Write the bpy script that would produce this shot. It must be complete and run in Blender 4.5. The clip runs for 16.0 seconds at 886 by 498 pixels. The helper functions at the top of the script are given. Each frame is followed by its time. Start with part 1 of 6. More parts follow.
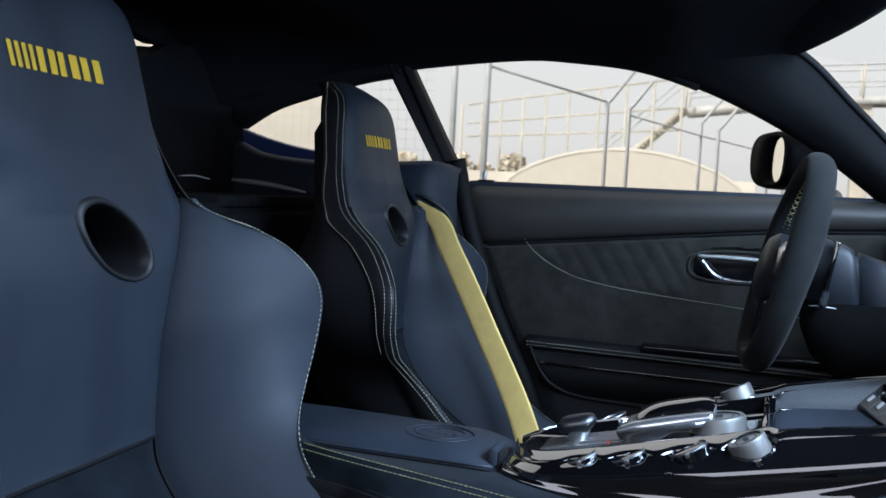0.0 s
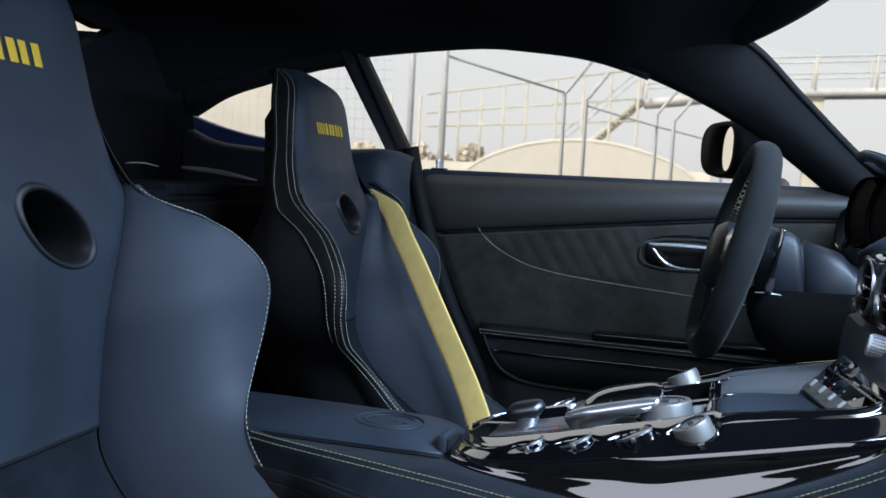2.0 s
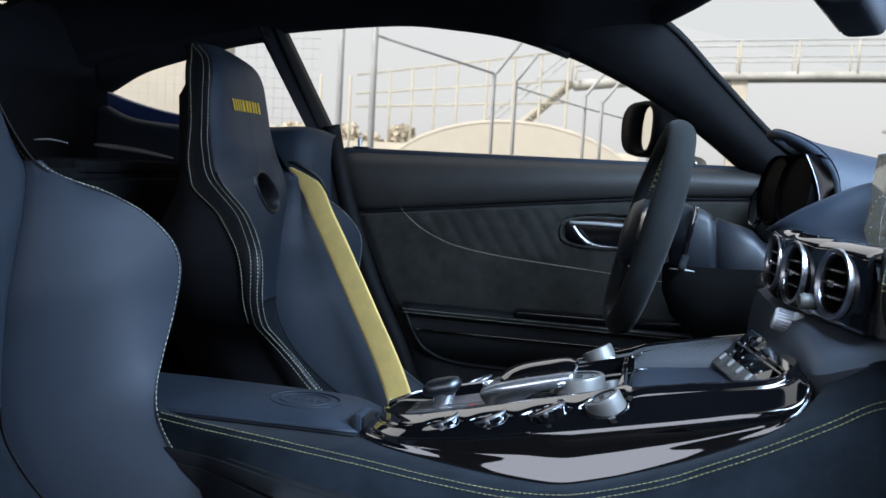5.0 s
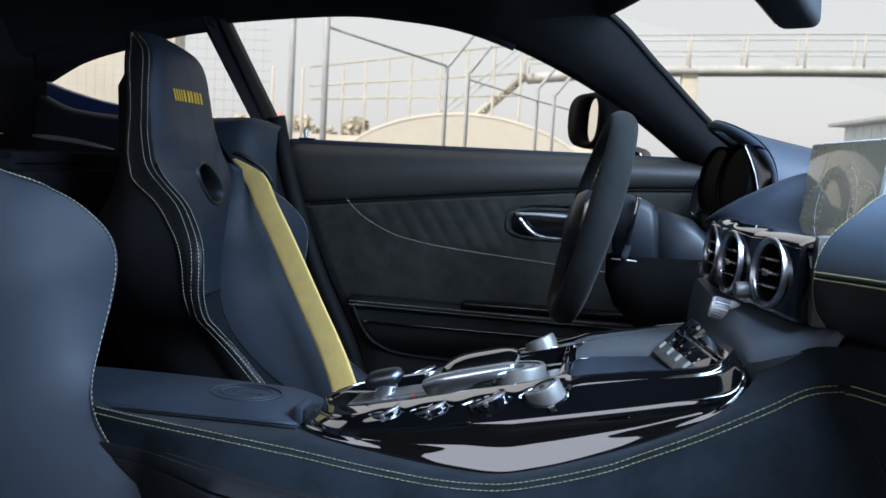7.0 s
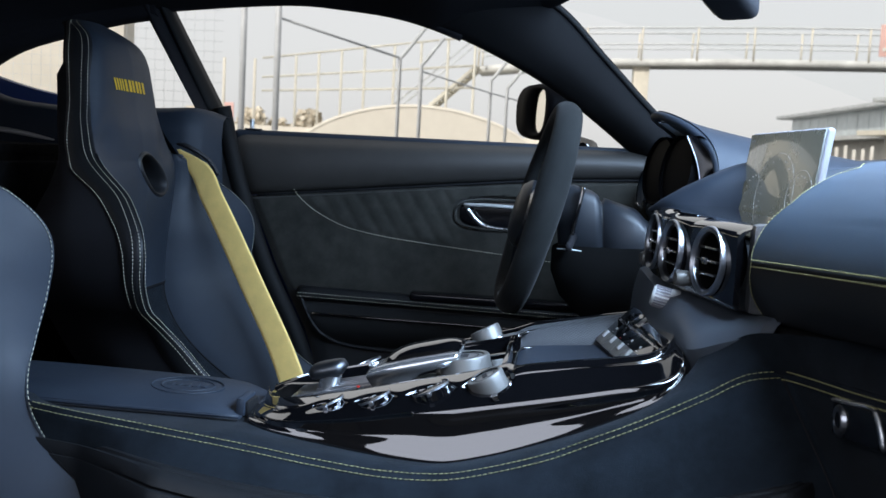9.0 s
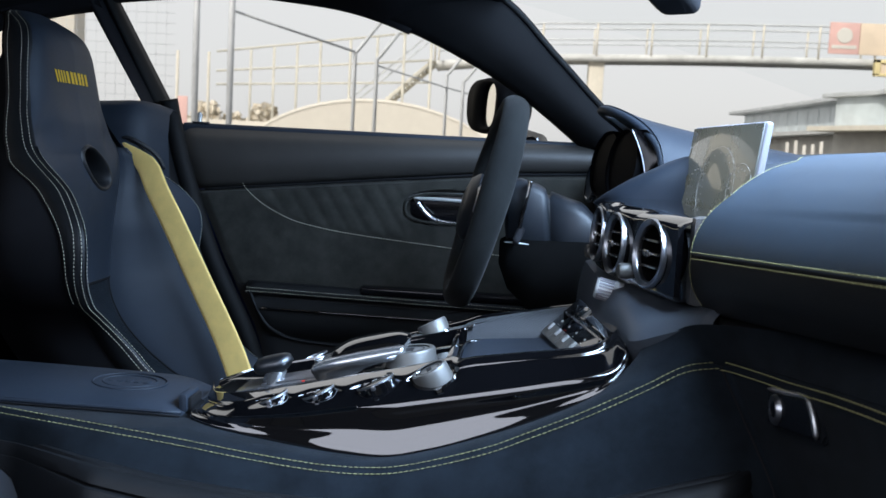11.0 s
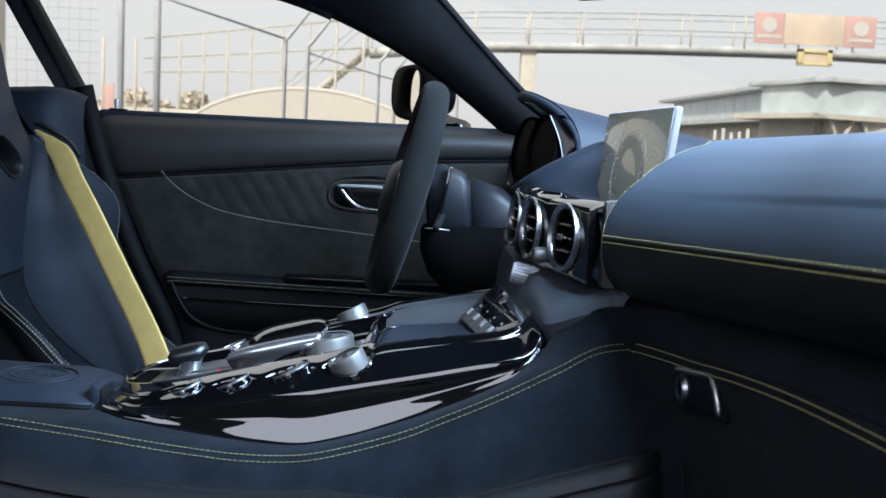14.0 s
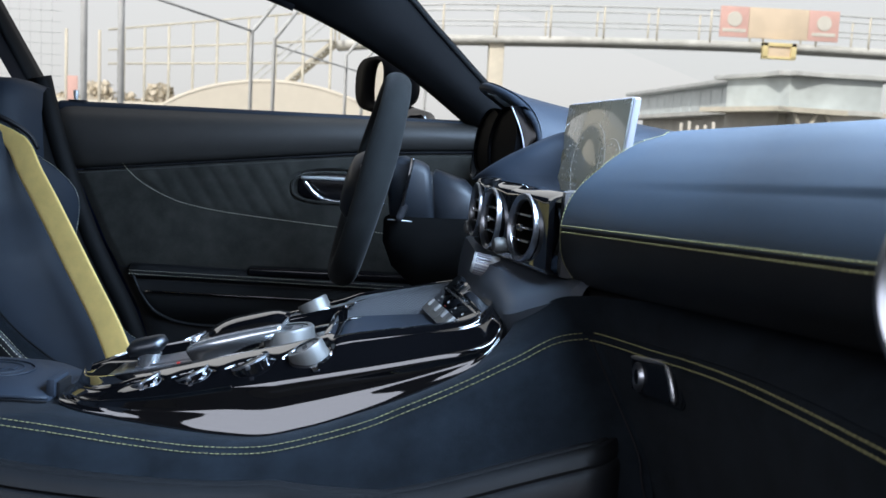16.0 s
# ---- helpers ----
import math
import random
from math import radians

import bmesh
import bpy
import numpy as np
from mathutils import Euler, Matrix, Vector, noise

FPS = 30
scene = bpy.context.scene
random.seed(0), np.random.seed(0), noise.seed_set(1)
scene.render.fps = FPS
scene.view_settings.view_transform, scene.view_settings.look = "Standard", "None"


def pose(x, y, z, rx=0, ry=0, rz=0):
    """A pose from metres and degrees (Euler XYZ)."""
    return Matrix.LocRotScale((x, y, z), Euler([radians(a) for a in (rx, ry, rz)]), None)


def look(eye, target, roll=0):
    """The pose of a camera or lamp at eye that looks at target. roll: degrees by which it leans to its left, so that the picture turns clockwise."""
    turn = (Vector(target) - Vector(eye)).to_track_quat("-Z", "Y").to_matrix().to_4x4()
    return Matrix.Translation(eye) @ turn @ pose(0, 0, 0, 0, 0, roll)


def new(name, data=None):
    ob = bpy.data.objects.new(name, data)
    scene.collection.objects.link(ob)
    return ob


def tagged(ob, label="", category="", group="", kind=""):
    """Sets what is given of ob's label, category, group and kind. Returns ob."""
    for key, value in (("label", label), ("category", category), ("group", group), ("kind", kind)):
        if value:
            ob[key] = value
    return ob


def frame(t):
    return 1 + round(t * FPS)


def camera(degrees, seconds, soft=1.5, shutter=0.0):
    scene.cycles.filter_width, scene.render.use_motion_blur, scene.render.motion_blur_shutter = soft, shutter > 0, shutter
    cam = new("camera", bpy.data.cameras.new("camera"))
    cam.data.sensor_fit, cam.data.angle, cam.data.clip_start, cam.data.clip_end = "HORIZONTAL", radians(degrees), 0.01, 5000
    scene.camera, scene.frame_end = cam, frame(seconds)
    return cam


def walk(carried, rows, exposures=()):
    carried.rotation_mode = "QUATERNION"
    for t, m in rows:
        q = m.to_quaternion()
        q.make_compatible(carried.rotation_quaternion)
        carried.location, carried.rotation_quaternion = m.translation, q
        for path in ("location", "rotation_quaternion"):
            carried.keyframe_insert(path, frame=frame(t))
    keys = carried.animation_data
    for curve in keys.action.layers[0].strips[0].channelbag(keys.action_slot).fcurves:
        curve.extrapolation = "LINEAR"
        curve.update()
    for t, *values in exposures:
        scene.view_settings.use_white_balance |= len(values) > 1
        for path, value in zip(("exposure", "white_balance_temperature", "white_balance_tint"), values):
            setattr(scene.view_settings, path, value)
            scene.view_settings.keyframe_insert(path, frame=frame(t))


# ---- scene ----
cam = camera(49.0, 16.0)
cam.data.dof.use_dof, cam.data.dof.focus_distance, cam.data.dof.aperture_fstop = True, 1.30, 13.0
PATH = [
    (0, (0.209, -1.116, 0.906), (-0.442, 0.771, 0.781), 2.8),
    (0.5, (0.212, -1.117, 0.907), (-0.422, 0.775, 0.781), 2.9),
    (1, (0.214, -1.115, 0.906), (-0.399, 0.785, 0.778), 2.9),
    (1.5, (0.216, -1.112, 0.904), (-0.375, 0.794, 0.771), 2.9),
    (2, (0.219, -1.111, 0.903), (-0.35, 0.802, 0.762), 2.9),
    (2.5, (0.221, -1.109, 0.903), (-0.326, 0.809, 0.757), 3.0),
    (3, (0.225, -1.108, 0.902), (-0.3, 0.816, 0.752), 3.0),
    (3.5, (0.227, -1.107, 0.902), (-0.274, 0.823, 0.745), 3.0),
    (4, (0.23, -1.103, 0.9), (-0.248, 0.832, 0.736), 3.0),
    (6.5, (0.246, -1.098, 0.898), (-0.114, 0.861, 0.719), 3.0),
    (7, (0.25, -1.095, 0.897), (-0.088, 0.868, 0.715), 3.0),
    (7.5, (0.252, -1.094, 0.897), (-0.062, 0.872, 0.712), 3.0),
    (8, (0.257, -1.093, 0.896), (-0.033, 0.877, 0.709), 3.0),
    (8.5, (0.259, -1.092, 0.895), (-0.007, 0.881, 0.706), 3.0),
    (9, (0.262, -1.091, 0.895), (0.017, 0.885, 0.702), 3.0),
    (11.5, (0.279, -1.088, 0.894), (0.147, 0.897, 0.694), 3.0),
    (12, (0.283, -1.088, 0.894), (0.176, 0.899, 0.692), 2.9),
    (12.5, (0.287, -1.087, 0.894), (0.202, 0.901, 0.689), 2.9),
    (13, (0.29, -1.087, 0.893), (0.229, 0.901, 0.686), 2.9),
    (13.5, (0.293, -1.085, 0.893), (0.252, 0.903, 0.681), 2.9),
    (14, (0.296, -1.085, 0.892), (0.273, 0.903, 0.676), 2.9),
    (14.5, (0.297, -1.086, 0.891), (0.291, 0.902, 0.669), 2.9),
    (15, (0.3, -1.085, 0.89), (0.31, 0.902, 0.666), 2.9),
    (15.5, (0.302, -1.086, 0.89), (0.328, 0.902, 0.664), 2.9),
    (16, (0.305, -1.086, 0.89), (0.347, 0.901, 0.663), 2.9),
]
walk(cam, [(t, look(eye, target, roll)) for t, eye, target, roll in PATH])

# ---- light ----
world = bpy.data.worlds.new("daylight")
scene.world = world
world.use_nodes = True
wn = world.node_tree
sky = wn.nodes.new("ShaderNodeTexSky")
sky.sky_type = "NISHITA"
sky.sun_disc = False
SUN_EL, SUN_AZ = 34.0, 205.0
sky.sun_elevation = radians(SUN_EL)
sky.sun_rotation = radians(SUN_AZ)
sky.air_density, sky.dust_density, sky.ozone_density = 1.0, 3.0, 1.0
haze = wn.nodes.new("ShaderNodeHueSaturation")
haze.inputs["Saturation"].default_value = 0.40
wn.links.new(sky.outputs[0], haze.inputs["Color"])
veil = wn.nodes.new("ShaderNodeMix")
veil.data_type = "RGBA"
veil.inputs[0].default_value = 0.85
veil.inputs[7].default_value = (4.24, 4.25, 4.25, 1)
wn.links.new(haze.outputs[0], veil.inputs[6])
wn.links.new(veil.outputs[2], wn.nodes["Background"].inputs[0])
wn.nodes["Background"].inputs[1].default_value = 0.185
sun_data = bpy.data.lights.new("sun", "SUN")
sun_data.energy, sun_data.angle, sun_data.color = 2.8, radians(1.0), (1.0, 0.94, 0.85)
sun = new("sun", sun_data)
sun_from = Vector((math.sin(radians(SUN_AZ)) * math.cos(radians(SUN_EL)), math.cos(radians(SUN_AZ)) * math.cos(radians(SUN_EL)), math.sin(radians(SUN_EL))))
sun.matrix_world = look(tuple(sun_from * 50), (0, 0, 0))

# the sky's light through the open passenger door
door_light = bpy.data.lights.new("open_door_daylight", "AREA")
door_light.shape, door_light.size, door_light.size_y = "RECTANGLE", 1.7, 0.70
door_light.energy, door_light.color = 12.5, (0.80, 0.85, 1.0)
door_lamp = new("open_door_daylight", door_light)
door_lamp.matrix_world = look((-0.34, -1.45, 1.34), (-0.30, 0.0, 0.72))

# the sky's light through the windscreen
screen_light = bpy.data.lights.new("windscreen_daylight", "AREA")
screen_light.shape, screen_light.size, screen_light.size_y = "RECTANGLE", 1.3, 0.8
screen_light.energy, screen_light.color = 60.0, (0.50, 0.70, 1.0)
screen_lamp = new("windscreen_daylight", screen_light)
screen_lamp.matrix_world = look((0.86, -0.32, 1.42), (0.12, -0.10, 0.70))

low_light = bpy.data.lights.new("windscreen_side_daylight", "AREA")
low_light.shape, low_light.size, low_light.size_y = "RECTANGLE", 0.55, 0.22
low_light.energy, low_light.color = 15.0, (0.50, 0.70, 1.0)
low_lamp = new("windscreen_side_daylight", low_light)
low_lamp.matrix_world = look((0.56, -0.22, 1.235), (-0.43, 0.36, 0.95))


# ---- materials ----
def material(name, base=(0.5, 0.5, 0.5), rough=0.5, metal=0.0, coat=0.0, sheen=0.0, spec=0.5,
             grain=None, bump=0.0, vary=0.0, vary_scale=6.0, rough_vary=0.0):
    m = bpy.data.materials.new(name)
    m.use_nodes = True
    nt = m.node_tree
    b = nt.nodes["Principled BSDF"]
    b.inputs["Base Color"].default_value = (*base, 1)
    b.inputs["Roughness"].default_value = rough
    b.inputs["Metallic"].default_value = metal
    b.inputs["Coat Weight"].default_value = coat
    b.inputs["Coat Roughness"].default_value = 0.03
    b.inputs["Sheen Weight"].default_value = sheen
    b.inputs["Sheen Roughness"].default_value = 0.4
    b.inputs["Specular IOR Level"].default_value = spec
    co = nt.nodes.new("ShaderNodeTexCoord")
    if vary or rough_vary:
        n = nt.nodes.new("ShaderNodeTexNoise")
        n.inputs["Scale"].default_value = vary_scale
        n.inputs["Detail"].default_value = 6
        n.inputs["Roughness"].default_value = 0.65
        nt.links.new(co.outputs["Object"], n.inputs["Vector"])
        if vary:
            r = nt.nodes.new("ShaderNodeMapRange")
            r.inputs["From Min"].default_value, r.inputs["From Max"].default_value = 0.3, 0.7
            r.inputs["To Min"].default_value, r.inputs["To Max"].default_value = 1 - vary, 1 + vary
            nt.links.new(n.outputs["Fac"], r.inputs["Value"])
            x = nt.nodes.new("ShaderNodeVectorMath")
            x.operation = "SCALE"
            x.inputs[0].default_value = base
            nt.links.new(r.outputs[0], x.inputs["Scale"])
            nt.links.new(x.outputs[0], b.inputs["Base Color"])
        if rough_vary:
            r = nt.nodes.new("ShaderNodeMapRange")
            r.inputs["From Min"].default_value, r.inputs["From Max"].default_value = 0.3, 0.7
            r.inputs["To Min"].default_value, r.inputs["To Max"].default_value = max(0.0, rough - rough_vary), rough + rough_vary
            nt.links.new(n.outputs["Fac"], r.inputs["Value"])
            nt.links.new(r.outputs[0], b.inputs["Roughness"])
    if bump:
        kind, scale = grain
        if kind == "voronoi":
            g = nt.nodes.new("ShaderNodeTexVoronoi")
            g.feature = "DISTANCE_TO_EDGE"
        else:
            g = nt.nodes.new("ShaderNodeTexNoise")
            g.inputs["Detail"].default_value = 4
        g.inputs["Scale"].default_value = scale
        nt.links.new(co.outputs["Object"], g.inputs["Vector"])
        bp = nt.nodes.new("ShaderNodeBump")
        bp.inputs["Strength"].default_value = bump
        bp.inputs["Distance"].default_value = 0.0006
        nt.links.new(g.outputs[0], bp.inputs["Height"])
        nt.links.new(bp.outputs[0], b.inputs["Normal"])
    return m


LEATHER = material("black_leather", (0.016, 0.022, 0.032), 0.58, spec=0.32, grain=("voronoi", 900), bump=0.25, vary=0.18, vary_scale=9, rough_vary=0.05)
# blue daylight on the black dash leather is painted into this base
LEATHER_DASH = material("sky_lit_dash_leather", (0.029, 0.046, 0.066), 0.55, spec=0.38, grain=("voronoi", 1100), bump=0.3, vary=0.15, vary_scale=7, rough_vary=0.05)
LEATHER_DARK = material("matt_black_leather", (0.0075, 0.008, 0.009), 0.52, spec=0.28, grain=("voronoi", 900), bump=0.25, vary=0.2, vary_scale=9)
LEATHER_DOOR = material("dark_grey_leather", (0.035, 0.032, 0.029), 0.5, spec=0.4, grain=("voronoi", 900), bump=0.25, vary=0.15, vary_scale=9)
SUEDE_DOOR = material("charcoal_suede", (0.028, 0.027, 0.023), 0.95, sheen=0.25, spec=0.15, grain=("noise", 1600), bump=0.6, vary=0.35, vary_scale=22)
SUEDE_RIM = material("worn_grey_suede", (0.0095, 0.0105, 0.0105), 0.95, sheen=0.05, spec=0.2, grain=("noise", 1600), bump=0.5, vary=0.25, vary_scale=25)
LIT_MARK = material("lit_display_mark", (0.24, 0.24, 0.23), 0.5)
LIT_MARK.node_tree.nodes["Principled BSDF"].inputs["Emission Color"].default_value = (0.8, 0.82, 0.76, 1)
LIT_MARK.node_tree.nodes["Principled BSDF"].inputs["Emission Strength"].default_value = 0.10
# dark plastic with the sky's sheen painted into its lighter base
STACK = material("sheen_lightened_plastic", (0.062, 0.073, 0.088), 0.36, spec=0.5, grain=("noise", 1500), bump=0.1, vary=0.1, vary_scale=8)
SHROUD = material("shroud_plastic", (0.016, 0.019, 0.024), 0.45, spec=0.45, grain=("noise", 1500), bump=0.1, vary=0.12, vary_scale=10)
CASE = material("dull_silver", (0.22, 0.21, 0.225), 0.6, metal=0.3)
PILLAR = material("black_woven_trim", (0.0085, 0.0085, 0.0090), 0.9, spec=0.10, grain=("noise", 1500), bump=0.4, vary=0.2)
HANDLE = material("pale_satin_metal", (0.48, 0.48, 0.47), 0.36, metal=0.35)
# for the added unseen wall; dark so that gloss parts mirror little
WALLGREY = material("light_block_grey", (0.06, 0.061, 0.064), 0.85, spec=0.2, vary=0.15, vary_scale=0.6)
SMOKED = material("smoked_dial_glass", (0.003, 0.003, 0.0035), 0.5, spec=0.02, vary=0.2)
SUEDE = material("black_suede", (0.0076, 0.0106, 0.0142), 0.95, sheen=0.03, spec=0.12, grain=("noise", 1300), bump=0.8, vary=0.42, vary_scale=26)
LINING = material("black_headlining", (0.014, 0.014, 0.016), 0.95, spec=0.1, grain=("noise", 1500), bump=0.4, vary=0.2)
PLASTIC = material("black_plastic", (0.012, 0.0125, 0.014), 0.5, spec=0.4, grain=("noise", 1800), bump=0.25, vary=0.15, vary_scale=15)
PIANO = material("piano_black", (0.0025, 0.0025, 0.003), 0.04, coat=1.0, spec=0.7, rough_vary=0.01, vary_scale=30)
PIANO.node_tree.nodes["Principled BSDF"].inputs["Coat IOR"].default_value = 1.7
GLOSS = material("gloss_black_trim", (0.004, 0.004, 0.005), 0.16, spec=0.5)
SILVER = material("satin_silver", (0.62, 0.62, 0.63), 0.27, metal=1.0, rough_vary=0.05, vary_scale=40)
KNOB = material("silver_paint", (0.13, 0.125, 0.116), 0.42, metal=0.45, rough_vary=0.04, vary_scale=60)
KNOB_TOP = material("brushed_knob_top", (0.30, 0.303, 0.306), 0.34, metal=0.8, rough_vary=0.05, vary_scale=90)
SATIN = material("brushed_silver", (0.60, 0.60, 0.61), 0.38, metal=1.0)
CHROME = material("polished_chrome", (0.75, 0.75, 0.77), 0.1, metal=1.0)
YELLOW = material("yellow_webbing", (0.93, 0.64, 0.21), 0.6, sheen=0.2, spec=0.3, grain=("noise", 900), bump=0.5, vary=0.08, vary_scale=30)
YELLOW_EMB = material("yellow_embroidery", (0.62, 0.38, 0.025), 0.6, spec=0.3, grain=("noise", 2000), bump=0.6, vary=0.1, vary_scale=200)
THREAD = material("yellow_thread", (0.30, 0.28, 0.13), 0.7, spec=0.2, vary=0.15, vary_scale=300)
THREAD_PALE = material("pale_thread", (0.50, 0.47, 0.36), 0.7, spec=0.2, vary=0.15, vary_scale=300)
THREAD_DARK = material("dark_seam", (0.006, 0.006, 0.007), 0.8, spec=0.2)
PAINT = material("dark_blue_paint", (0.022, 0.034, 0.10), 0.15, coat=0.8, spec=0.5)
RUBBER = material("black_rubber", (0.006, 0.006, 0.006), 0.7, spec=0.2, vary=0.2)
# near-black base stands in for shade below the column and in the vents
SHADE_BLACK = material("shade_black", (0.0045, 0.0045, 0.0045), 1.0, spec=0.03, grain=("noise", 1200), bump=0.5, vary=0.2)
CARPET = material("black_carpet", (0.012, 0.012, 0.013), 1.0, spec=0.05, grain=("noise", 700), bump=1.0, vary=0.35, vary_scale=60)
SCREEN = material("lit_grey_display", (0.06, 0.063, 0.058), 0.28, coat=1.0, spec=1.0, rough_vary=0.03, vary_scale=20)
SCREEN.node_tree.nodes["Principled BSDF"].inputs["Emission Color"].default_value = (0.13, 0.145, 0.125, 1)
SCREEN.node_tree.nodes["Principled BSDF"].inputs["Emission Strength"].default_value = 0.6
MARK = material("white_print", (0.45, 0.45, 0.43), 0.6, spec=0.2)
RED = material("red_print", (0.6, 0.03, 0.02), 0.5)
ASPHALT = material("asphalt", (0.06, 0.06, 0.058), 0.9, spec=0.2, grain=("noise", 60), bump=0.6, vary=0.3, vary_scale=0.6)
# outdoor colours from here on are paled: distance haze is painted into them
STEEL = material("galvanised_steel", (0.60, 0.62, 0.64), 0.55, metal=0.1, vary=0.15, vary_scale=3)
BEIGE = material("beige_paint", (0.70, 0.66, 0.57), 0.7, spec=0.2, vary=0.1, vary_scale=1.2)
TAN_STEEL = material("tan_painted_steel", (0.60, 0.58, 0.51), 0.7, spec=0.2, vary=0.15, vary_scale=1.5)
CONCRETE = material("pale_concrete", (0.70, 0.68, 0.63), 0.85, spec=0.2, vary=0.14, vary_scale=0.5)
DECK = material("hazed_deck", (0.60, 0.61, 0.60), 0.8, spec=0.2, vary=0.2, vary_scale=0.8)
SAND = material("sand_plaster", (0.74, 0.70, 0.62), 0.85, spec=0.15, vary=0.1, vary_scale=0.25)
HOARD_RED = material("hazed_red_board", (0.74, 0.47, 0.43), 0.6, vary=0.1, vary_scale=0.8)
HOARD_TAN = material("hazed_tan_board", (0.75, 0.62, 0.48), 0.6, vary=0.1, vary_scale=0.8)
SIGNAL_YELLOW = material("hazed_yellow_paint", (0.80, 0.68, 0.36), 0.6, vary=0.1, vary_scale=0.8)
ROOFGREY = material("hazed_grey_cladding", (0.60, 0.62, 0.63), 0.5, vary=0.15, vary_scale=0.7)
BAND_GLASS = material("hazed_glazing", (0.56, 0.62, 0.64), 0.2, spec=0.6, vary=0.2, vary_scale=0.3)
BARK = material("hazed_bark", (0.40, 0.36, 0.30), 0.9, vary=0.3, vary_scale=4)
LEAVES = material("hazed_leaves", (0.74, 0.68, 0.57), 0.8, spec=0.2, vary=0.4, vary_scale=2)


def carbon():
    m = material("carbon_weave", (0.02, 0.02, 0.022), 0.34, coat=0.35)
    nt = m.node_tree
    b = nt.nodes["Principled BSDF"]
    co = nt.nodes.new("ShaderNodeTexCoord")
    mp = nt.nodes.new("ShaderNodeMapping")
    mp.inputs["Rotation"].default_value = (0.6, 0.5, 0.785)
    ck = nt.nodes.new("ShaderNodeTexChecker")
    ck.inputs["Scale"].default_value = 850
    ck.inputs["Color1"].default_value = (0.012, 0.012, 0.013, 1)
    ck.inputs["Color2"].default_value = (0.085, 0.088, 0.094, 1)
    nt.links.new(co.outputs["Object"], mp.inputs["Vector"])
    nt.links.new(mp.outputs[0], ck.inputs["Vector"])
    nt.links.new(ck.outputs[0], b.inputs["Base Color"])
    return m


CARBON = carbon()


def clear_glass(name, tint=(0.97, 0.98, 0.98), gloss=0.015):
    m = bpy.data.materials.new(name)
    m.use_nodes = True
    nt = m.node_tree
    nt.nodes.clear()
    out = nt.nodes.new("ShaderNodeOutputMaterial")
    mix = nt.nodes.new("ShaderNodeMixShader")
    tr = nt.nodes.new("ShaderNodeBsdfTransparent")
    tr.inputs[0].default_value = (*tint, 1)
    gl = nt.nodes.new("ShaderNodeBsdfGlossy")
    gl.inputs["Roughness"].default_value = 0.02
    mix.inputs[0].default_value = gloss
    nt.links.new(tr.outputs[0], mix.inputs[1])
    nt.links.new(gl.outputs[0], mix.inputs[2])
    nt.links.new(mix.outputs[0], out.inputs[0])
    return m


GLASS = clear_glass("window_glass")
MIRROR = material("mirror_glass", (0.85, 0.86, 0.86), 0.02, metal=1.0)


# ---- builders ----
def spline(pts, n):
    """n points on a Catmull-Rom curve through pts."""
    p = [np.array(q, float) for q in pts]
    p = [2 * p[0] - p[1]] + p + [2 * p[-1] - p[-2]]
    segs = len(p) - 3
    out = []
    for k in range(n):
        f = k / (n - 1) * segs
        i = min(int(f), segs - 1)
        t = f - i
        a, b, c, d = p[i:i + 4]
        out.append(0.5 * (2 * b + (c - a) * t + (2 * a - 5 * b + 4 * c - d) * t * t + (3 * b - a - 3 * c + d) * t ** 3))
    return out


def curve_of(keys):
    """A smooth function through (key, value...) rows."""
    ks = np.array([r[0] for r in keys], float)
    vs = np.array([r[1:] for r in keys], float)
    dense = spline([np.r_[k, v] for k, v in zip(ks, vs)], 20 * len(ks))
    xs = np.array([d[0] for d in dense])
    order = np.argsort(xs)

    def f(k):
        got = [float(np.interp(k, xs[order], np.array([d[1 + j] for d in dense])[order])) for j in range(vs.shape[1])]
        return got if len(got) > 1 else got[0]
    return f


def grid_bm(rows, closed=False, flip=False):
    bm = bmesh.new()
    vs = [[bm.verts.new(tuple(p)) for p in r] for r in rows]
    n = len(rows[0])
    for i in range(len(rows) - 1):
        for j in range(n if closed else n - 1):
            q = (vs[i][j], vs[i][(j + 1) % n], vs[i + 1][(j + 1) % n], vs[i + 1][j])
            try:
                bm.faces.new(q[::-1] if flip else q)
            except ValueError:
                pass
    return bm


def capped(bm, rows):
    n = len(rows[0])
    bm.verts.ensure_lookup_table()
    bm.faces.new([bm.verts[j] for j in range(n)][::-1])
    k = len(rows) - 1
    bm.faces.new([bm.verts[k * n + j] for j in range(n)])
    return bm


def thick(bm, d):
    """Gives an open sheet a thickness d against its normals."""
    bmesh.ops.recalc_face_normals(bm, faces=bm.faces)
    bmesh.ops.solidify(bm, geom=bm.faces[:], thickness=d)
    return bm


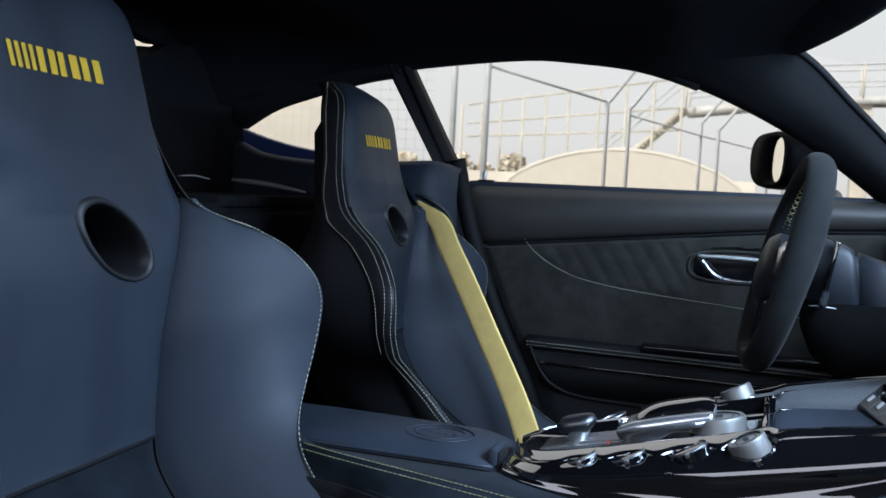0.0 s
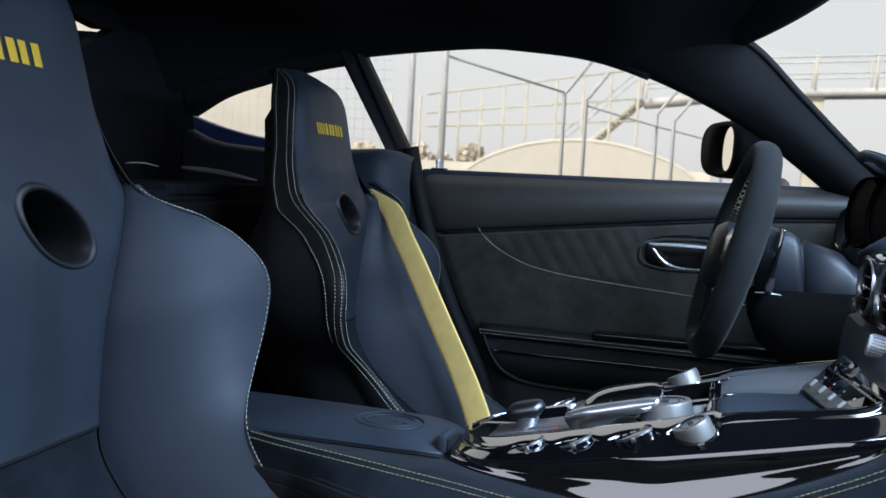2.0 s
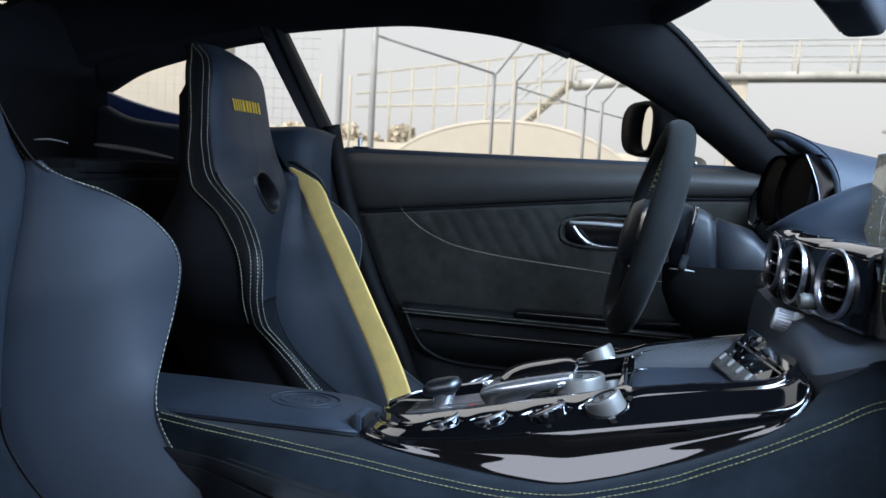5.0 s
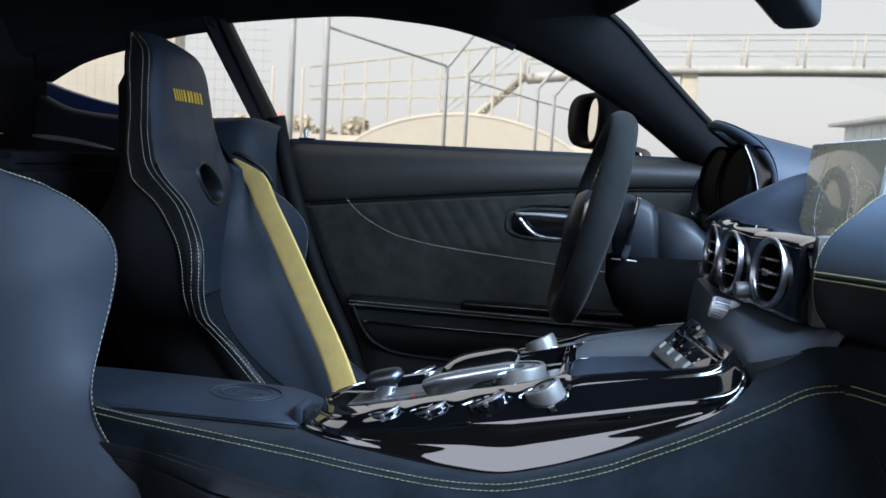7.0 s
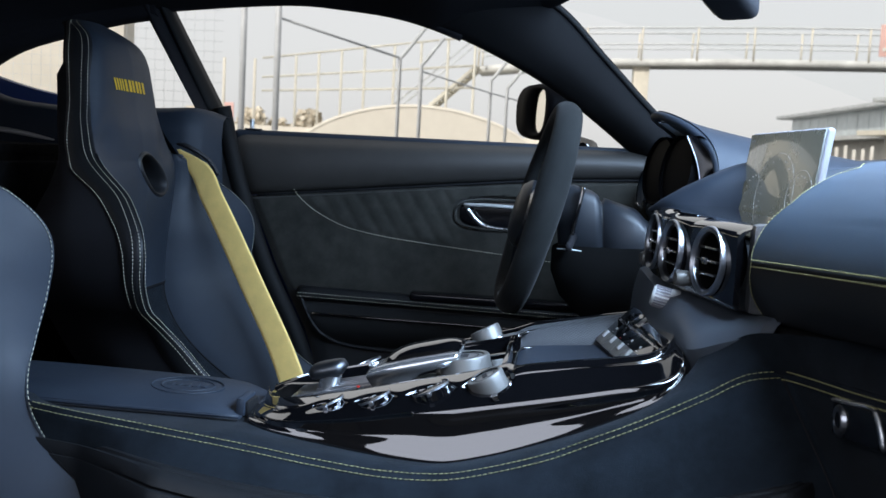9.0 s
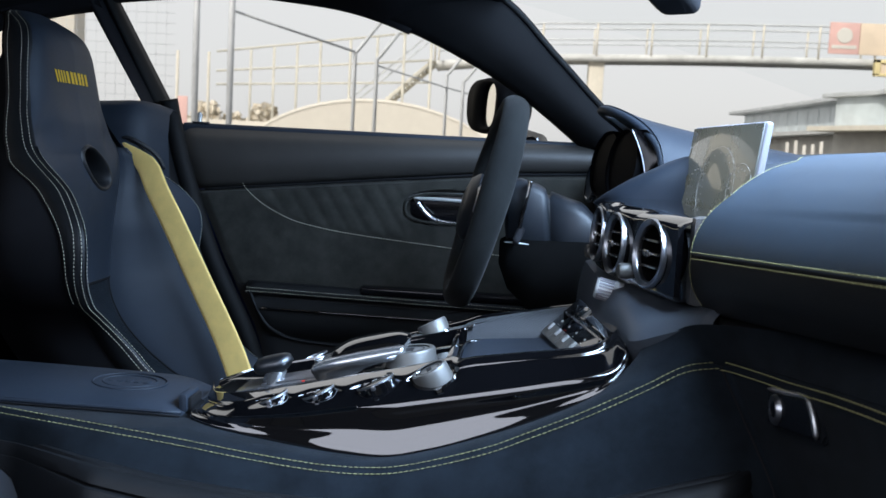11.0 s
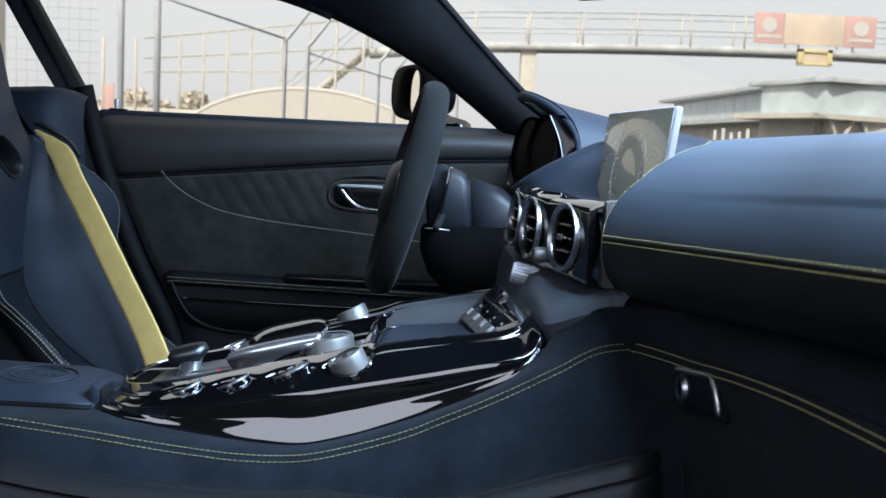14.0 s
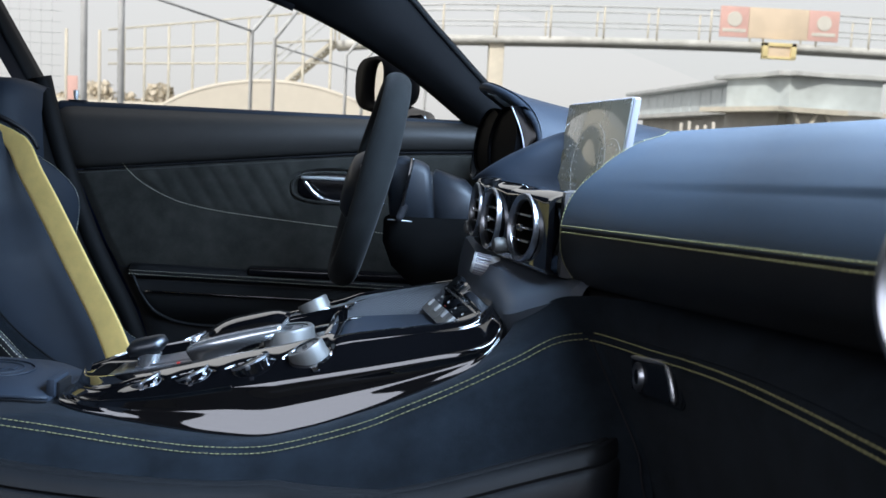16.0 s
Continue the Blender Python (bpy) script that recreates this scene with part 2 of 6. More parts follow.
def sheet_bm(rows, back, flip=False):
    """A sheet with a thickness: the rows, and the same rows moved by back."""
    n, m = len(rows), len(rows[0])
    bm = bmesh.new()
    front = [[bm.verts.new(tuple(p)) for p in r] for r in rows]
    rear = [[bm.verts.new((p[0] + back[0], p[1] + back[1], p[2] + back[2])) for p in r] for r in rows]
    for i in range(n - 1):
        for j in range(m - 1):
            bm.faces.new((front[i][j], front[i][j + 1], front[i + 1][j + 1], front[i + 1][j]))
            bm.faces.new((rear[i][j], rear[i + 1][j], rear[i + 1][j + 1], rear[i][j + 1]))
    for i in range(n - 1):
        bm.faces.new((front[i][0], front[i + 1][0], rear[i + 1][0], rear[i][0]))
        bm.faces.new((front[i][-1], rear[i][-1], rear[i + 1][-1], front[i + 1][-1]))
    for j in range(m - 1):
        bm.faces.new((front[0][j], rear[0][j], rear[0][j + 1], front[0][j + 1]))
        bm.faces.new((front[-1][j], front[-1][j + 1], rear[-1][j + 1], rear[-1][j]))
    bmesh.ops.recalc_face_normals(bm, faces=bm.faces)
    return bm


def tube_bm(pts, r, n=8, bm=None, cap=True):
    bm = bm or bmesh.new()
    pts = [Vector(p) for p in pts]
    rings = []
    side = None
    for i, p in enumerate(pts):
        d = (pts[min(i + 1, len(pts) - 1)] - pts[max(i - 1, 0)]).normalized()
        if side is None:
            side = d.orthogonal().normalized()
        side = (side - d * side.dot(d)).normalized()
        up = d.cross(side)
        rr = r[i] if isinstance(r, (list, tuple)) else r
        rings.append([bm.verts.new(p + (side * math.cos(a) + up * math.sin(a)) * rr) for a in (2 * math.pi * k / n for k in range(n))])
    for a, b in zip(rings, rings[1:]):
        for k in range(n):
            bm.faces.new((a[k], a[(k + 1) % n], b[(k + 1) % n], b[k]))
    if cap:
        bm.faces.new(rings[0][::-1])
        bm.faces.new(rings[-1])
    return bm


def box_bm(lo, hi, bevel=0.0, m=None, seg=2, bm=None):
    own = bmesh.new()
    bmesh.ops.create_cube(own, size=1)
    for v in own.verts:
        v.co = Vector([(lo[k] + hi[k]) / 2 + v.co[k] * (hi[k] - lo[k]) for k in range(3)])
    if bevel:
        bmesh.ops.bevel(own, geom=own.edges[:], offset=bevel, segments=seg, affect="EDGES", profile=0.6)
    if m is not None:
        own.transform(m)
    if bm is None:
        return own
    me = bpy.data.meshes.new("tmp")
    own.to_mesh(me)
    own.free()
    bm.from_mesh(me)
    bpy.data.meshes.remove(me)
    return bm


def lathe_bm(profile, n=40, m=None):
    """Turns (radius, height) rows about z."""
    rows = [[(r * math.cos(2 * math.pi * k / n), r * math.sin(2 * math.pi * k / n), h) for k in range(n)] for r, h in profile]
    bm = grid_bm(rows, closed=True)
    bmesh.ops.remove_doubles(bm, verts=bm.verts, dist=1e-6)
    bmesh.ops.recalc_face_normals(bm, faces=bm.faces)
    if m is not None:
        bm.transform(m)
    return bm


def facing(p, normal, spin=0.0):
    """A pose at p whose z axis looks along normal."""
    return Matrix.Translation(p) @ Vector(normal).to_track_quat("Z", "Y").to_matrix().to_4x4() @ pose(0, 0, 0, 0, 0, spin)


def prism_bm(outline, h, m=None, bevel=0.0):
    """A flat outline in xy, raised by h."""
    bm = bmesh.new()
    f = bm.faces.new([bm.verts.new((x, y, 0)) for x, y in outline])
    g = bmesh.ops.extrude_face_region(bm, geom=[f])
    for v in g["geom"]:
        if isinstance(v, bmesh.types.BMVert):
            v.co.z += h
    bmesh.ops.recalc_face_normals(bm, faces=bm.faces)
    if bevel:
        bmesh.ops.bevel(bm, geom=bm.edges[:], offset=bevel, segments=2, affect="EDGES")
    if m is not None:
        bm.transform(m)
    return bm


def mesh_of(name, bm, mat, sharp=38):
    for f in bm.faces:
        f.smooth = True
    for e in bm.edges:
        if len(e.link_faces) == 2 and e.calc_face_angle(0) > radians(sharp):
            e.smooth = False
    me = bpy.data.meshes.new(name)
    bm.to_mesh(me)
    bm.free()
    me.materials.append(mat)
    return me


def thing(name, at, label, category, group="", kind=""):
    ob = new(name)
    ob.location = at
    ob.empty_display_size = 0.05
    return tagged(ob, label, category, group, kind)


def part(name, bm, mat, parent, label="", sharp=38):
    ob = new(name, mesh_of(name, bm, mat, sharp))
    ob.parent = parent
    if parent.type == "EMPTY":
        ob.matrix_parent_inverse = Matrix.Translation(-parent.location)
    return tagged(ob, label)


def solo(name, bm, mat, label, category, kind="", group="", sharp=38):
    return tagged(new(name, mesh_of(name, bm, mat, sharp)), label, category, group, kind)


def stitch_bm(pts, length=0.0042, gap=0.0022, r=0.0007, bm=None):
    """A row of short threads along a path."""
    bm = bm or bmesh.new()
    pts = [Vector(p) for p in pts]
    run = [0.0]
    for a, b in zip(pts, pts[1:]):
        run.append(run[-1] + (b - a).length)
    xyz = np.array([tuple(p) for p in pts])
    at = lambda s: Vector([float(np.interp(s, run, xyz[:, k])) for k in range(3)])  # noqa: E731
    s = 0.0
    while s + length < run[-1]:
        tube_bm([at(s), at(s + length * 0.5), at(s + length)], [r * 0.6, r, r * 0.6], 5, bm)
        s += length + gap
    return bm


# ---- ground and car shell ----
bm = bmesh.new()
bmesh.ops.create_grid(bm, x_segments=40, y_segments=40, size=1500)
solo("ground", bm, ASPHALT, "grey asphalt yard reaching the horizon", "ground", "structure")
# unseen wall, added to keep the sun and low sky off the car
solo("wall_behind", box_bm((-40, -8.5, 0), (40, -8.0, 8.5), 0.05), WALLGREY, "plain dark grey unseen wall added to block sun and low sky", "wall", "structure")

BELT_Z = 0.924          # window sill
RAIL = curve_of([(-0.95, 1.03, 0.62), (-0.80, 1.08, 0.63), (-0.60, 1.118, 0.655), (-0.47, 1.139, 0.66), (-0.27, 1.155, 0.66), (-0.16, 1.150, 0.66),
                 (-0.05, 1.137, 0.67), (0.05, 1.108, 0.685), (0.15, 1.065, 0.71), (0.235, 1.019, 0.74), (0.30, 0.975, 0.76), (0.38, 0.915, 0.80)])


car = thing("car_body", (0, 0, 0.35), "dark cabin shell of a low two-seat sports coupe with black headlining", "car body", kind="structure")

# headlining from the driver's rail to the passenger's rail
rows = []
for i in range(29):
    x = -0.98 + 1.20 * i / 28
    z, y = RAIL(min(x, 0.05)) if x > 0.05 else RAIL(x)
    if x > 0.0:
        z, y = 1.120 + 0.205 * x, 0.676 - 0.07 * x
    rows.append([(x + 0.14 * max(0, (x + 0.1) / 0.32) * (1 - (s * s)), y * s, z + (0.045 + 0.20 * max(0.0, -0.5 - x) / 0.45) * (1 - s ** 4)) for s in (k / 12 - 1 for k in range(25))])
part("headlining", thick(grid_bm(rows), -0.03), LINING, car, "black suede-like headlining")

# driver's roof rail: a rounded bar along the window's upper edge down to the front pillar
pts = [(x, RAIL(x)[1] + 0.012, RAIL(x)[0] + 0.022) for x in np.linspace(-0.98, 0.06, 40)]
part("roof_rail", tube_bm(pts, 0.026, 12), LINING, car)
pts = [(x, -RAIL(x)[1] - 0.012, RAIL(x)[0] + 0.022) for x in np.linspace(-0.98, 0.06, 40)]
part("roof_rail", tube_bm(pts, 0.026, 12), LINING, car)


def front_pillar(s):
    """The pillar between the side window's edge and the windscreen's edge; s is the side, 1 or -1."""
    inner = [(x, RAIL(x)[1], RAIL(x)[0]) for x in np.linspace(-0.02, 0.42, 30)]
    outer = spline([(0.10, 0.60, 1.195), (0.218, 0.66, 1.166), (0.319, 0.70, 1.075), (0.414, 0.735, 0.985), (0.56, 0.78, 0.86)], 30)
    rows = []
    for a, b in zip(inner, outer):
        a, b = np.array(a), np.array(b)
        r = []
        for k in range(9):
            f = k / 8
            p = a * (1 - f) + b * f
            p[1] -= 0.030 * math.sin(math.pi * f)
            r.append((p[0], p[1] * s, p[2]))
        for k in range(5):
            f = 1 - k / 4
            p = a * (1 - f) + b * f
            p[1] += 0.03
            r.append((p[0], p[1] * s, p[2]))
        rows.append(r)
    return grid_bm(rows, closed=True)


pil = part("front_pillar", front_pillar(1), PILLAR, car, "windscreen pillar with dark grey trim")
other = front_pillar(-1)
other.transform(Matrix.Translation((0.17, 0.0, 0.0)))
part("front_pillar", other, PILLAR, car)
edge = spline([(0.10, 0.60, 1.195), (0.218, 0.657, 1.168), (0.319, 0.697, 1.077), (0.414, 0.732, 0.987), (0.56, 0.777, 0.862)], 30)
part("windscreen_seal", tube_bm(edge, 0.006, 6), RUBBER, pil)

# header over the windscreen
rows = []
for k in range(25):
    s = k / 12 - 1
    x = 0.22 + 0.14 * (1 - s * s)
    y = 0.66 * s
    z = 1.160 + 0.02 * (1 - s * s)
    rows.append([(x - 0.10, y, z + 0.03), (x - 0.05, y, z + 0.006), (x - 0.01, y, z), (x + 0.004, y, z + 0.004), (x + 0.008, y, z + 0.02), (x - 0.02, y, z + 0.04)])
part("windscreen_header", grid_bm(rows), LINING, car)


# door pillar behind the side window and the quarter window's frame
def strip(a, b, depth, n=10):
    """A pillar between two edges, each a pair of points, rounded towards the cabin."""
    rows = []
    for i in range(n + 1):
        f = i / n
        p = np.array(a[0]) * (1 - f) + np.array(a[1]) * f
        q = np.array(b[0]) * (1 - f) + np.array(b[1]) * f
        r = [tuple(p * (1 - g) + q * g - np.array((0, depth * math.sin(math.pi * g), 0))) for g in (k / 8 for k in range(9))]
        r += [tuple(p * (1 - g) + q * g + np.array((0, 0.03, 0))) for g in (1, 0.5, 0)]
        rows.append(r)
    return grid_bm(rows, closed=True)


part("door_pillar", strip([(-0.432, 0.775, 0.91), (-0.510, 0.655, 1.145)], [(-0.407, 0.80, 0.91), (-0.491, 0.658, 1.145)], 0.012), RUBBER, car, "black door pillar")
part("door_pillar", strip([(-0.447, 0.70, 0.955), (-0.537, 0.640, 1.145)], [(-0.430, 0.775, 0.93), (-0.509, 0.655, 1.145)], 0.016), LINING, car, "black trimmed door pillar")

# quarter panel below the rear side window
QW_LOW = curve_of([(-0.86, 0.985), (-0.80, 0.962), (-0.69, 0.952), (-0.60, 0.952), (-0.50, 0.956), (-0.40, 0.963)])
QW_TOP = curve_of([(-0.86, 1.008), (-0.79, 1.048), (-0.70, 1.077), (-0.60, 1.104), (-0.51, 1.119), (-0.43, 1.13)])
rows = []
for i in range(26):
    x = -0.86 + 0.466 * i / 25
    z = QW_LOW(x) - 0.016 * (max(0.0, x + 0.445) / 0.05) ** 2
    o = 0.115 * (max(0.0, x + 0.445) / 0.067) ** 2
    rows.append([(x, 0.69 + o, z - 0.012), (x, 0.672 + o, z - 0.002), (x, 0.655 + o, z - 0.002), (x, 0.638 + o, z - 0.012), (x, 0.632 + o, z - 0.05), (x, 0.645 + o, 0.80), (x, 0.66 + o, 0.4)])
wing = curve_of([(-0.96, 1.04), (-0.88, 1.013), (-0.824, 0.995), (-0.756, 0.979), (-0.693, 0.970), (-0.60, 0.960), (-0.50, 0.945), (-0.42, 0.92)])
wing_rows = [[(x, 0.700, wing(x) - 0.004), (x, 0.707, wing(x)), (x, 0.73, wing(x) - 0.006), (x, 0.80, wing(x) - 0.05), (x, 0.88, wing(x) - 0.16), (x, 0.90, 0.5)] for x in np.linspace(-0.96, -0.43, 24)]
part("rear_wing", grid_bm([[(r[0][0], 0.700, 0.86)] + r for r in wing_rows]), PAINT, car, "dark blue painted rear wing")
part("quarter_trim", grid_bm(rows), LEATHER, car, "leather-covered panel below the rear side window")
rows = []
for i in range(26):
    x = -0.86 + 0.355 * i / 25
    z = QW_TOP(x)
    rows.append([(x, 0.69, z + 0.002), (x, 0.655, z), (x, 0.64, z + 0.006), (x, 0.632, z + 0.05)])
part("quarter_window_frame", grid_bm(rows), LINING, car)
# rear pillar behind the quarter window, and the tail
rows = []
for z0 in (0.40, 0.80, 0.985, 1.006, 1.03, 1.10, 1.16):
    rows.append([(-0.855 + abs(z0 - 1.006) * 0.1, 0.66, z0), (-0.90, 0.60, z0), (-1.0, 0.55, z0), (-1.10, 0.50, z0)])
part("rear_pillar", grid_bm(rows), LINING, car)
# rear hatch with its window: four bands round the opening
HX = -0.92


def slab(pts, d=0.03):
    bm = bmesh.new()
    bm.faces.new([bm.verts.new(p) for p in pts])
    return thick(bm, d)


part("hatch_frame", slab([(HX, 0.62, 0.85), (HX, -0.66, 0.85), (HX, -0.66, 1.02), (HX, 0.20, 1.035), (HX, 0.345, 1.101), (HX, 0.4485, 1.151), (HX, 0.62, 1.165)]), LINING, car)
part("hatch_frame", slab([(HX, 0.62, 1.165), (HX, 0.4485, 1.151), (HX, 0.337, 1.1685), (HX, 0.1, 1.195), (HX, -0.66, 1.195), (HX, -0.66, 1.24), (HX, 0.62, 1.24)]), LINING, car)
# rear shelf and bulkhead
part("rear_shelf", box_bm((-0.95, -0.66, 0.84), (-0.62, 0.66, 0.868), 0.008), CARPET, car, "black carpeted rear shelf")
part("bulkhead", box_bm((-0.66, -0.70, 0.30), (-0.60, 0.70, 0.85), 0.01), CARPET, car)
for a, b, g in (((-0.779, 0.50, 0.9028), (-0.622, 0.50, 0.8857), 1.0), ((-0.72, 0.24, 0.905), (-0.66, 0.24, 0.902), 0.3)):
    part("shelf_trim", tube_bm(spline([a, ((a[0] + b[0]) / 2, a[1], (a[2] + b[2]) / 2 + 0.003), b], 10), [g * r for r in (0.0025, 0.004, 0.005, 0.005, 0.005, 0.005, 0.0045, 0.004, 0.003, 0.0015)], 6), HANDLE, car, "bright trim strip")
part("strut_cover", box_bm((-0.80, 0.20, 0.85), (-0.62, 0.62, 0.878), 0.008), CARPET, car)
# floor and sill
part("cabin_floor", box_bm((-0.66, -0.88, 0.22), (1.2, 0.88, 0.26), 0.0), CARPET, car)
part("door_sill", box_bm((-0.55, -0.93, 0.24), (0.75, -0.74, 0.44), 0.03, seg=3), PLASTIC, car, "black passenger door sill")
part("firewall", box_bm((1.15, -0.85, 0.24), (1.2, 0.85, 0.94), 0.0), PLASTIC, car)
# rear fender seen through the quarter window
part("body_side", box_bm((-0.45, 0.93, 0.30), (1.3, 0.96, 0.90), 0.012), PAINT, car)

# windscreen
rows = []
for i in range(9):
    f = i / 8
    row = []
    for k in range(13):
        s = k / 6 - 1
        row.append((0.22 + 0.14 * (1 - s * s) + (0.92 - 0.10 * s * s) * f, (0.655 + 0.10 * f) * s, 1.166 + 0.02 * (1 - s * s) - 0.23 * f - 0.02 * math.sin(math.pi * f) * -1))
    rows.append(row)
ws = solo("windscreen", grid_bm(rows), GLASS, "clear laminated windscreen", "windscreen", "structure")
ws.visible_shadow = False

# ---- driver's door ----
door = thing("car_door", (0.1, 0.85, 0.35), "closed black leather and suede door panel with pale stitching", "car door")
DX1 = 0.62


def door_edge(z):
    return float(np.interp(z, (0.30, 0.47, 0.523, 0.654, 0.788, 0.919, 0.95), (-0.19, -0.222, -0.238, -0.308, -0.366, -0.408, -0.415)))


def split_z(x):
    return 0.833 + 0.106 * x - 0.05 * max(0.0, x - 0.2)


def door_rows(zlo, zhi, prof, n=60, m=14):
    """A panel between two heights, each a function of x; prof gives y for the share of the height."""
    rows = []
    for i in range(n + 1):
        f = i / n
        row = []
        for k in range(m + 1):
            g = k / m
            x = door_edge(0.7) + f * (DX1 - door_edge(0.7))
            z = zlo(x) * (1 - g) + zhi(x) * g
            e = door_edge(z)
            x = e + f * (DX1 - e)
            z = zlo(x) * (1 - g) + zhi(x) * g
            y = prof(x, z, g)
            if f < 0.02:
                y += 0.012 * (1 - f / 0.02)
            row.append((x, y, z))
        rows.append(row)
    return rows


upper = lambda x, z, g: 0.792 - 0.022 * math.sin(math.pi * min(1, g * 1.05)) ** 0.7 + 0.012 * max(0, g - 0.8) / 0.2 + (0.006 if g < 0.02 else 0)  # noqa: E731
part("door_top", sheet_bm(door_rows(lambda x: split_z(x) + 0.001, lambda x: BELT_Z - 0.002, upper), (0, 0.012, 0)), LEATHER_DOOR, door, "smooth black leather door top")
part("sill_cap", box_bm((-0.405, 0.798, 0.902), (0.50, 0.86, 0.925), 0.009, seg=3), LEATHER, door)
STITCH_Z = curve_of([(-0.285, 0.83), (-0.269, 0.804), (-0.235, 0.775), (-0.19, 0.752), (-0.148, 0.739), (-0.056, 0.725), (0.145, 0.708), (0.30, 0.695), (0.62, 0.67)])


def quilt(x, z, g):
    y = 0.789 + 0.004 * (g > 0.97)
    if x > -0.285 and z > STITCH_Z(x) and x < 0.06:
        u = (x * 0.82 + (z - 0.75) * 0.52) / 0.030
        soft = min(1.0, (z - STITCH_Z(x)) / 0.012) * min(1.0, (0.06 - x) / 0.02)
        y -= 0.0035 * soft * abs(math.sin(math.pi * u)) ** 0.6
    d = ((x - 0.137) / 0.094) ** 2 + ((z - 0.785 - 0.03 * (x - 0.1)) / 0.034) ** 4
    if d < 1.0:
        y += 0.022 * min(1.0, (1 - d) / 0.35)
    return y


part("door_panel", sheet_bm(door_rows(lambda x: 0.612, lambda x: split_z(x) - 0.001, quilt, 190, 60), (0, 0.012, 0)), SUEDE_DOOR, door, "suede panel with diagonal quilting")
xs = np.linspace(-0.283, 0.60, 120)
part("stitching", stitch_bm([(x, 0.7865, STITCH_Z(x)) for x in xs], 0.0035, 0.002, 0.0008), THREAD_PALE, door, "pale yellow seam")
xs = np.linspace(-0.35, 0.60, 60)
part("groove", tube_bm([(x, 0.790, split_z(x)) for x in xs], 0.0025, 6), THREAD_DARK, door)
# handle: bezel, cup and lever
hc = []
for k in range(40):
    a = 2 * math.pi * k / 40
    c, s = math.cos(a), math.sin(a)
    hc.append((0.137 + 0.088 * math.copysign(abs(c) ** 0.7, c), 0.7875, 0.784 + 0.029 * math.copysign(abs(s) ** 0.7, s) + 0.02 * c * 0.1))
part("handle_bezel", tube_bm(hc + [hc[0]], 0.0028, 8, cap=False), SUEDE_DOOR, door)
part("handle_cup", box_bm((0.045, 0.806, 0.756), (0.22, 0.814, 0.812), 0.004), GLOSS, door)
lever = spline([(0.066, 0.786, 0.801), (0.12, 0.781, 0.802), (0.20, 0.784, 0.800), (0.25, 0.789, 0.797)], 16)
rows = [[(p[0], p[1] - 0.004, p[2] + 0.0035), (p[0], p[1] - 0.006, p[2]), (p[0], p[1] - 0.004, p[2] - 0.0035), (p[0], p[1] + 0.004, p[2] - 0.002), (p[0], p[1] + 0.004, p[2] + 0.002)] for p in lever]
part("door_handle", capped(grid_bm(rows, closed=True), rows), HANDLE, door, "satin silver pull lever")
low = spline([(0.070, 0.787, 0.798), (0.090, 0.790, 0.773), (0.115, 0.790, 0.760), (0.17, 0.790, 0.757), (0.23, 0.792, 0.757)], 20)
part("handle_trim", tube_bm(low, [0.002] + [0.0045] * 10 + [0.0035] * 9, 8), SILVER, door)
# pocket with a padded lip and a gloss band
lip = [(x, 0.772, 0.602 - 0.014 * x + 0.012 * max(0, 0.05 - abs(x + 0.13)) / 0.05 * 0) for x in np.linspace(-0.255, 0.60, 40)]
rows = []
for p in lip:
    rows.append([(p[0], p[1] + 0.03, p[2] + 0.016), (p[0], p[1] + 0.006, p[2] + 0.014), (p[0], p[1] - 0.004, p[2] + 0.006), (p[0], p[1] - 0.004, p[2] - 0.006), (p[0], p[1] + 0.006, p[2] - 0.012), (p[0], p[1] + 0.03, p[2] - 0.012)])
part("pocket_lip", capped(grid_bm(rows, closed=True), rows), LEATHER_DARK, door, "leather-covered pocket edge")
for dz in (0.0035, -0.0035):
    part("stitching", stitch_bm([(p[0], p[1] - 0.0045, p[2] + dz) for p in lip], 0.0032, 0.0022, 0.0006), THREAD_PALE, door)
rows = []
for x in np.linspace(-0.245, 0.60, 40):
    f = min(1.0, (x + 0.245) / 0.06)
    zl = 0.585 - 0.012 * x - 0.075 * math.sqrt(max(0.0, 1 - (1 - f) ** 2))
    zt = 0.587 - 0.012 * x
    rows.append([(x, 0.778, zt), (x, 0.770, zt * 0.75 + zl * 0.25), (x, 0.768, (zt + zl) / 2), (x, 0.772, zl), (x, 0.79, zl - 0.004)])
part("pocket_band", grid_bm(rows), RUBBER, door, "black pocket front")
edge = spline([(-0.250, 0.771, 0.606), (-0.240, 0.771, 0.581), (-0.2255, 0.771, 0.555), (-0.209, 0.771, 0.534), (-0.188, 0.771, 0.521), (-0.159, 0.771, 0.5115), (-0.098, 0.771, 0.506), (0.05, 0.771, 0.503), (0.60, 0.771, 0.495)], 50)
part("pocket_edge", tube_bm(edge, 0.0035, 8), LEATHER_DARK, door, "raised black pocket edge")
bandline = [(x, 0.7665, 0.568 - 0.006 * x) for x in np.linspace(-0.222, 0.60, 20)]
part("pocket_trim", tube_bm(bandline, 0.0030, 8), PIANO, door)
part("armrest_top", box_bm((-0.03, 0.766, 0.606), (0.52, 0.80, 0.626), 0.007, seg=3), GLOSS, door, "black pull ledge")
rows = door_rows(lambda x: 0.28, lambda x: 0.612, lambda x, z, g: 0.785 - 0.006 * math.sin(math.pi * g), 40, 8)
part("door_lower", grid_bm(rows), PLASTIC, door, "grained black lower door panel")
part("lock_pin", lathe_bm([(0.0, 0.022), (0.0045, 0.021), (0.0055, 0.016), (0.004, 0.006), (0.0055, 0.0), (0.0, 0.0)], 14, Matrix.Translation((-0.371, 0.806, 0.924))), HANDLE, door, "pale lock pin")
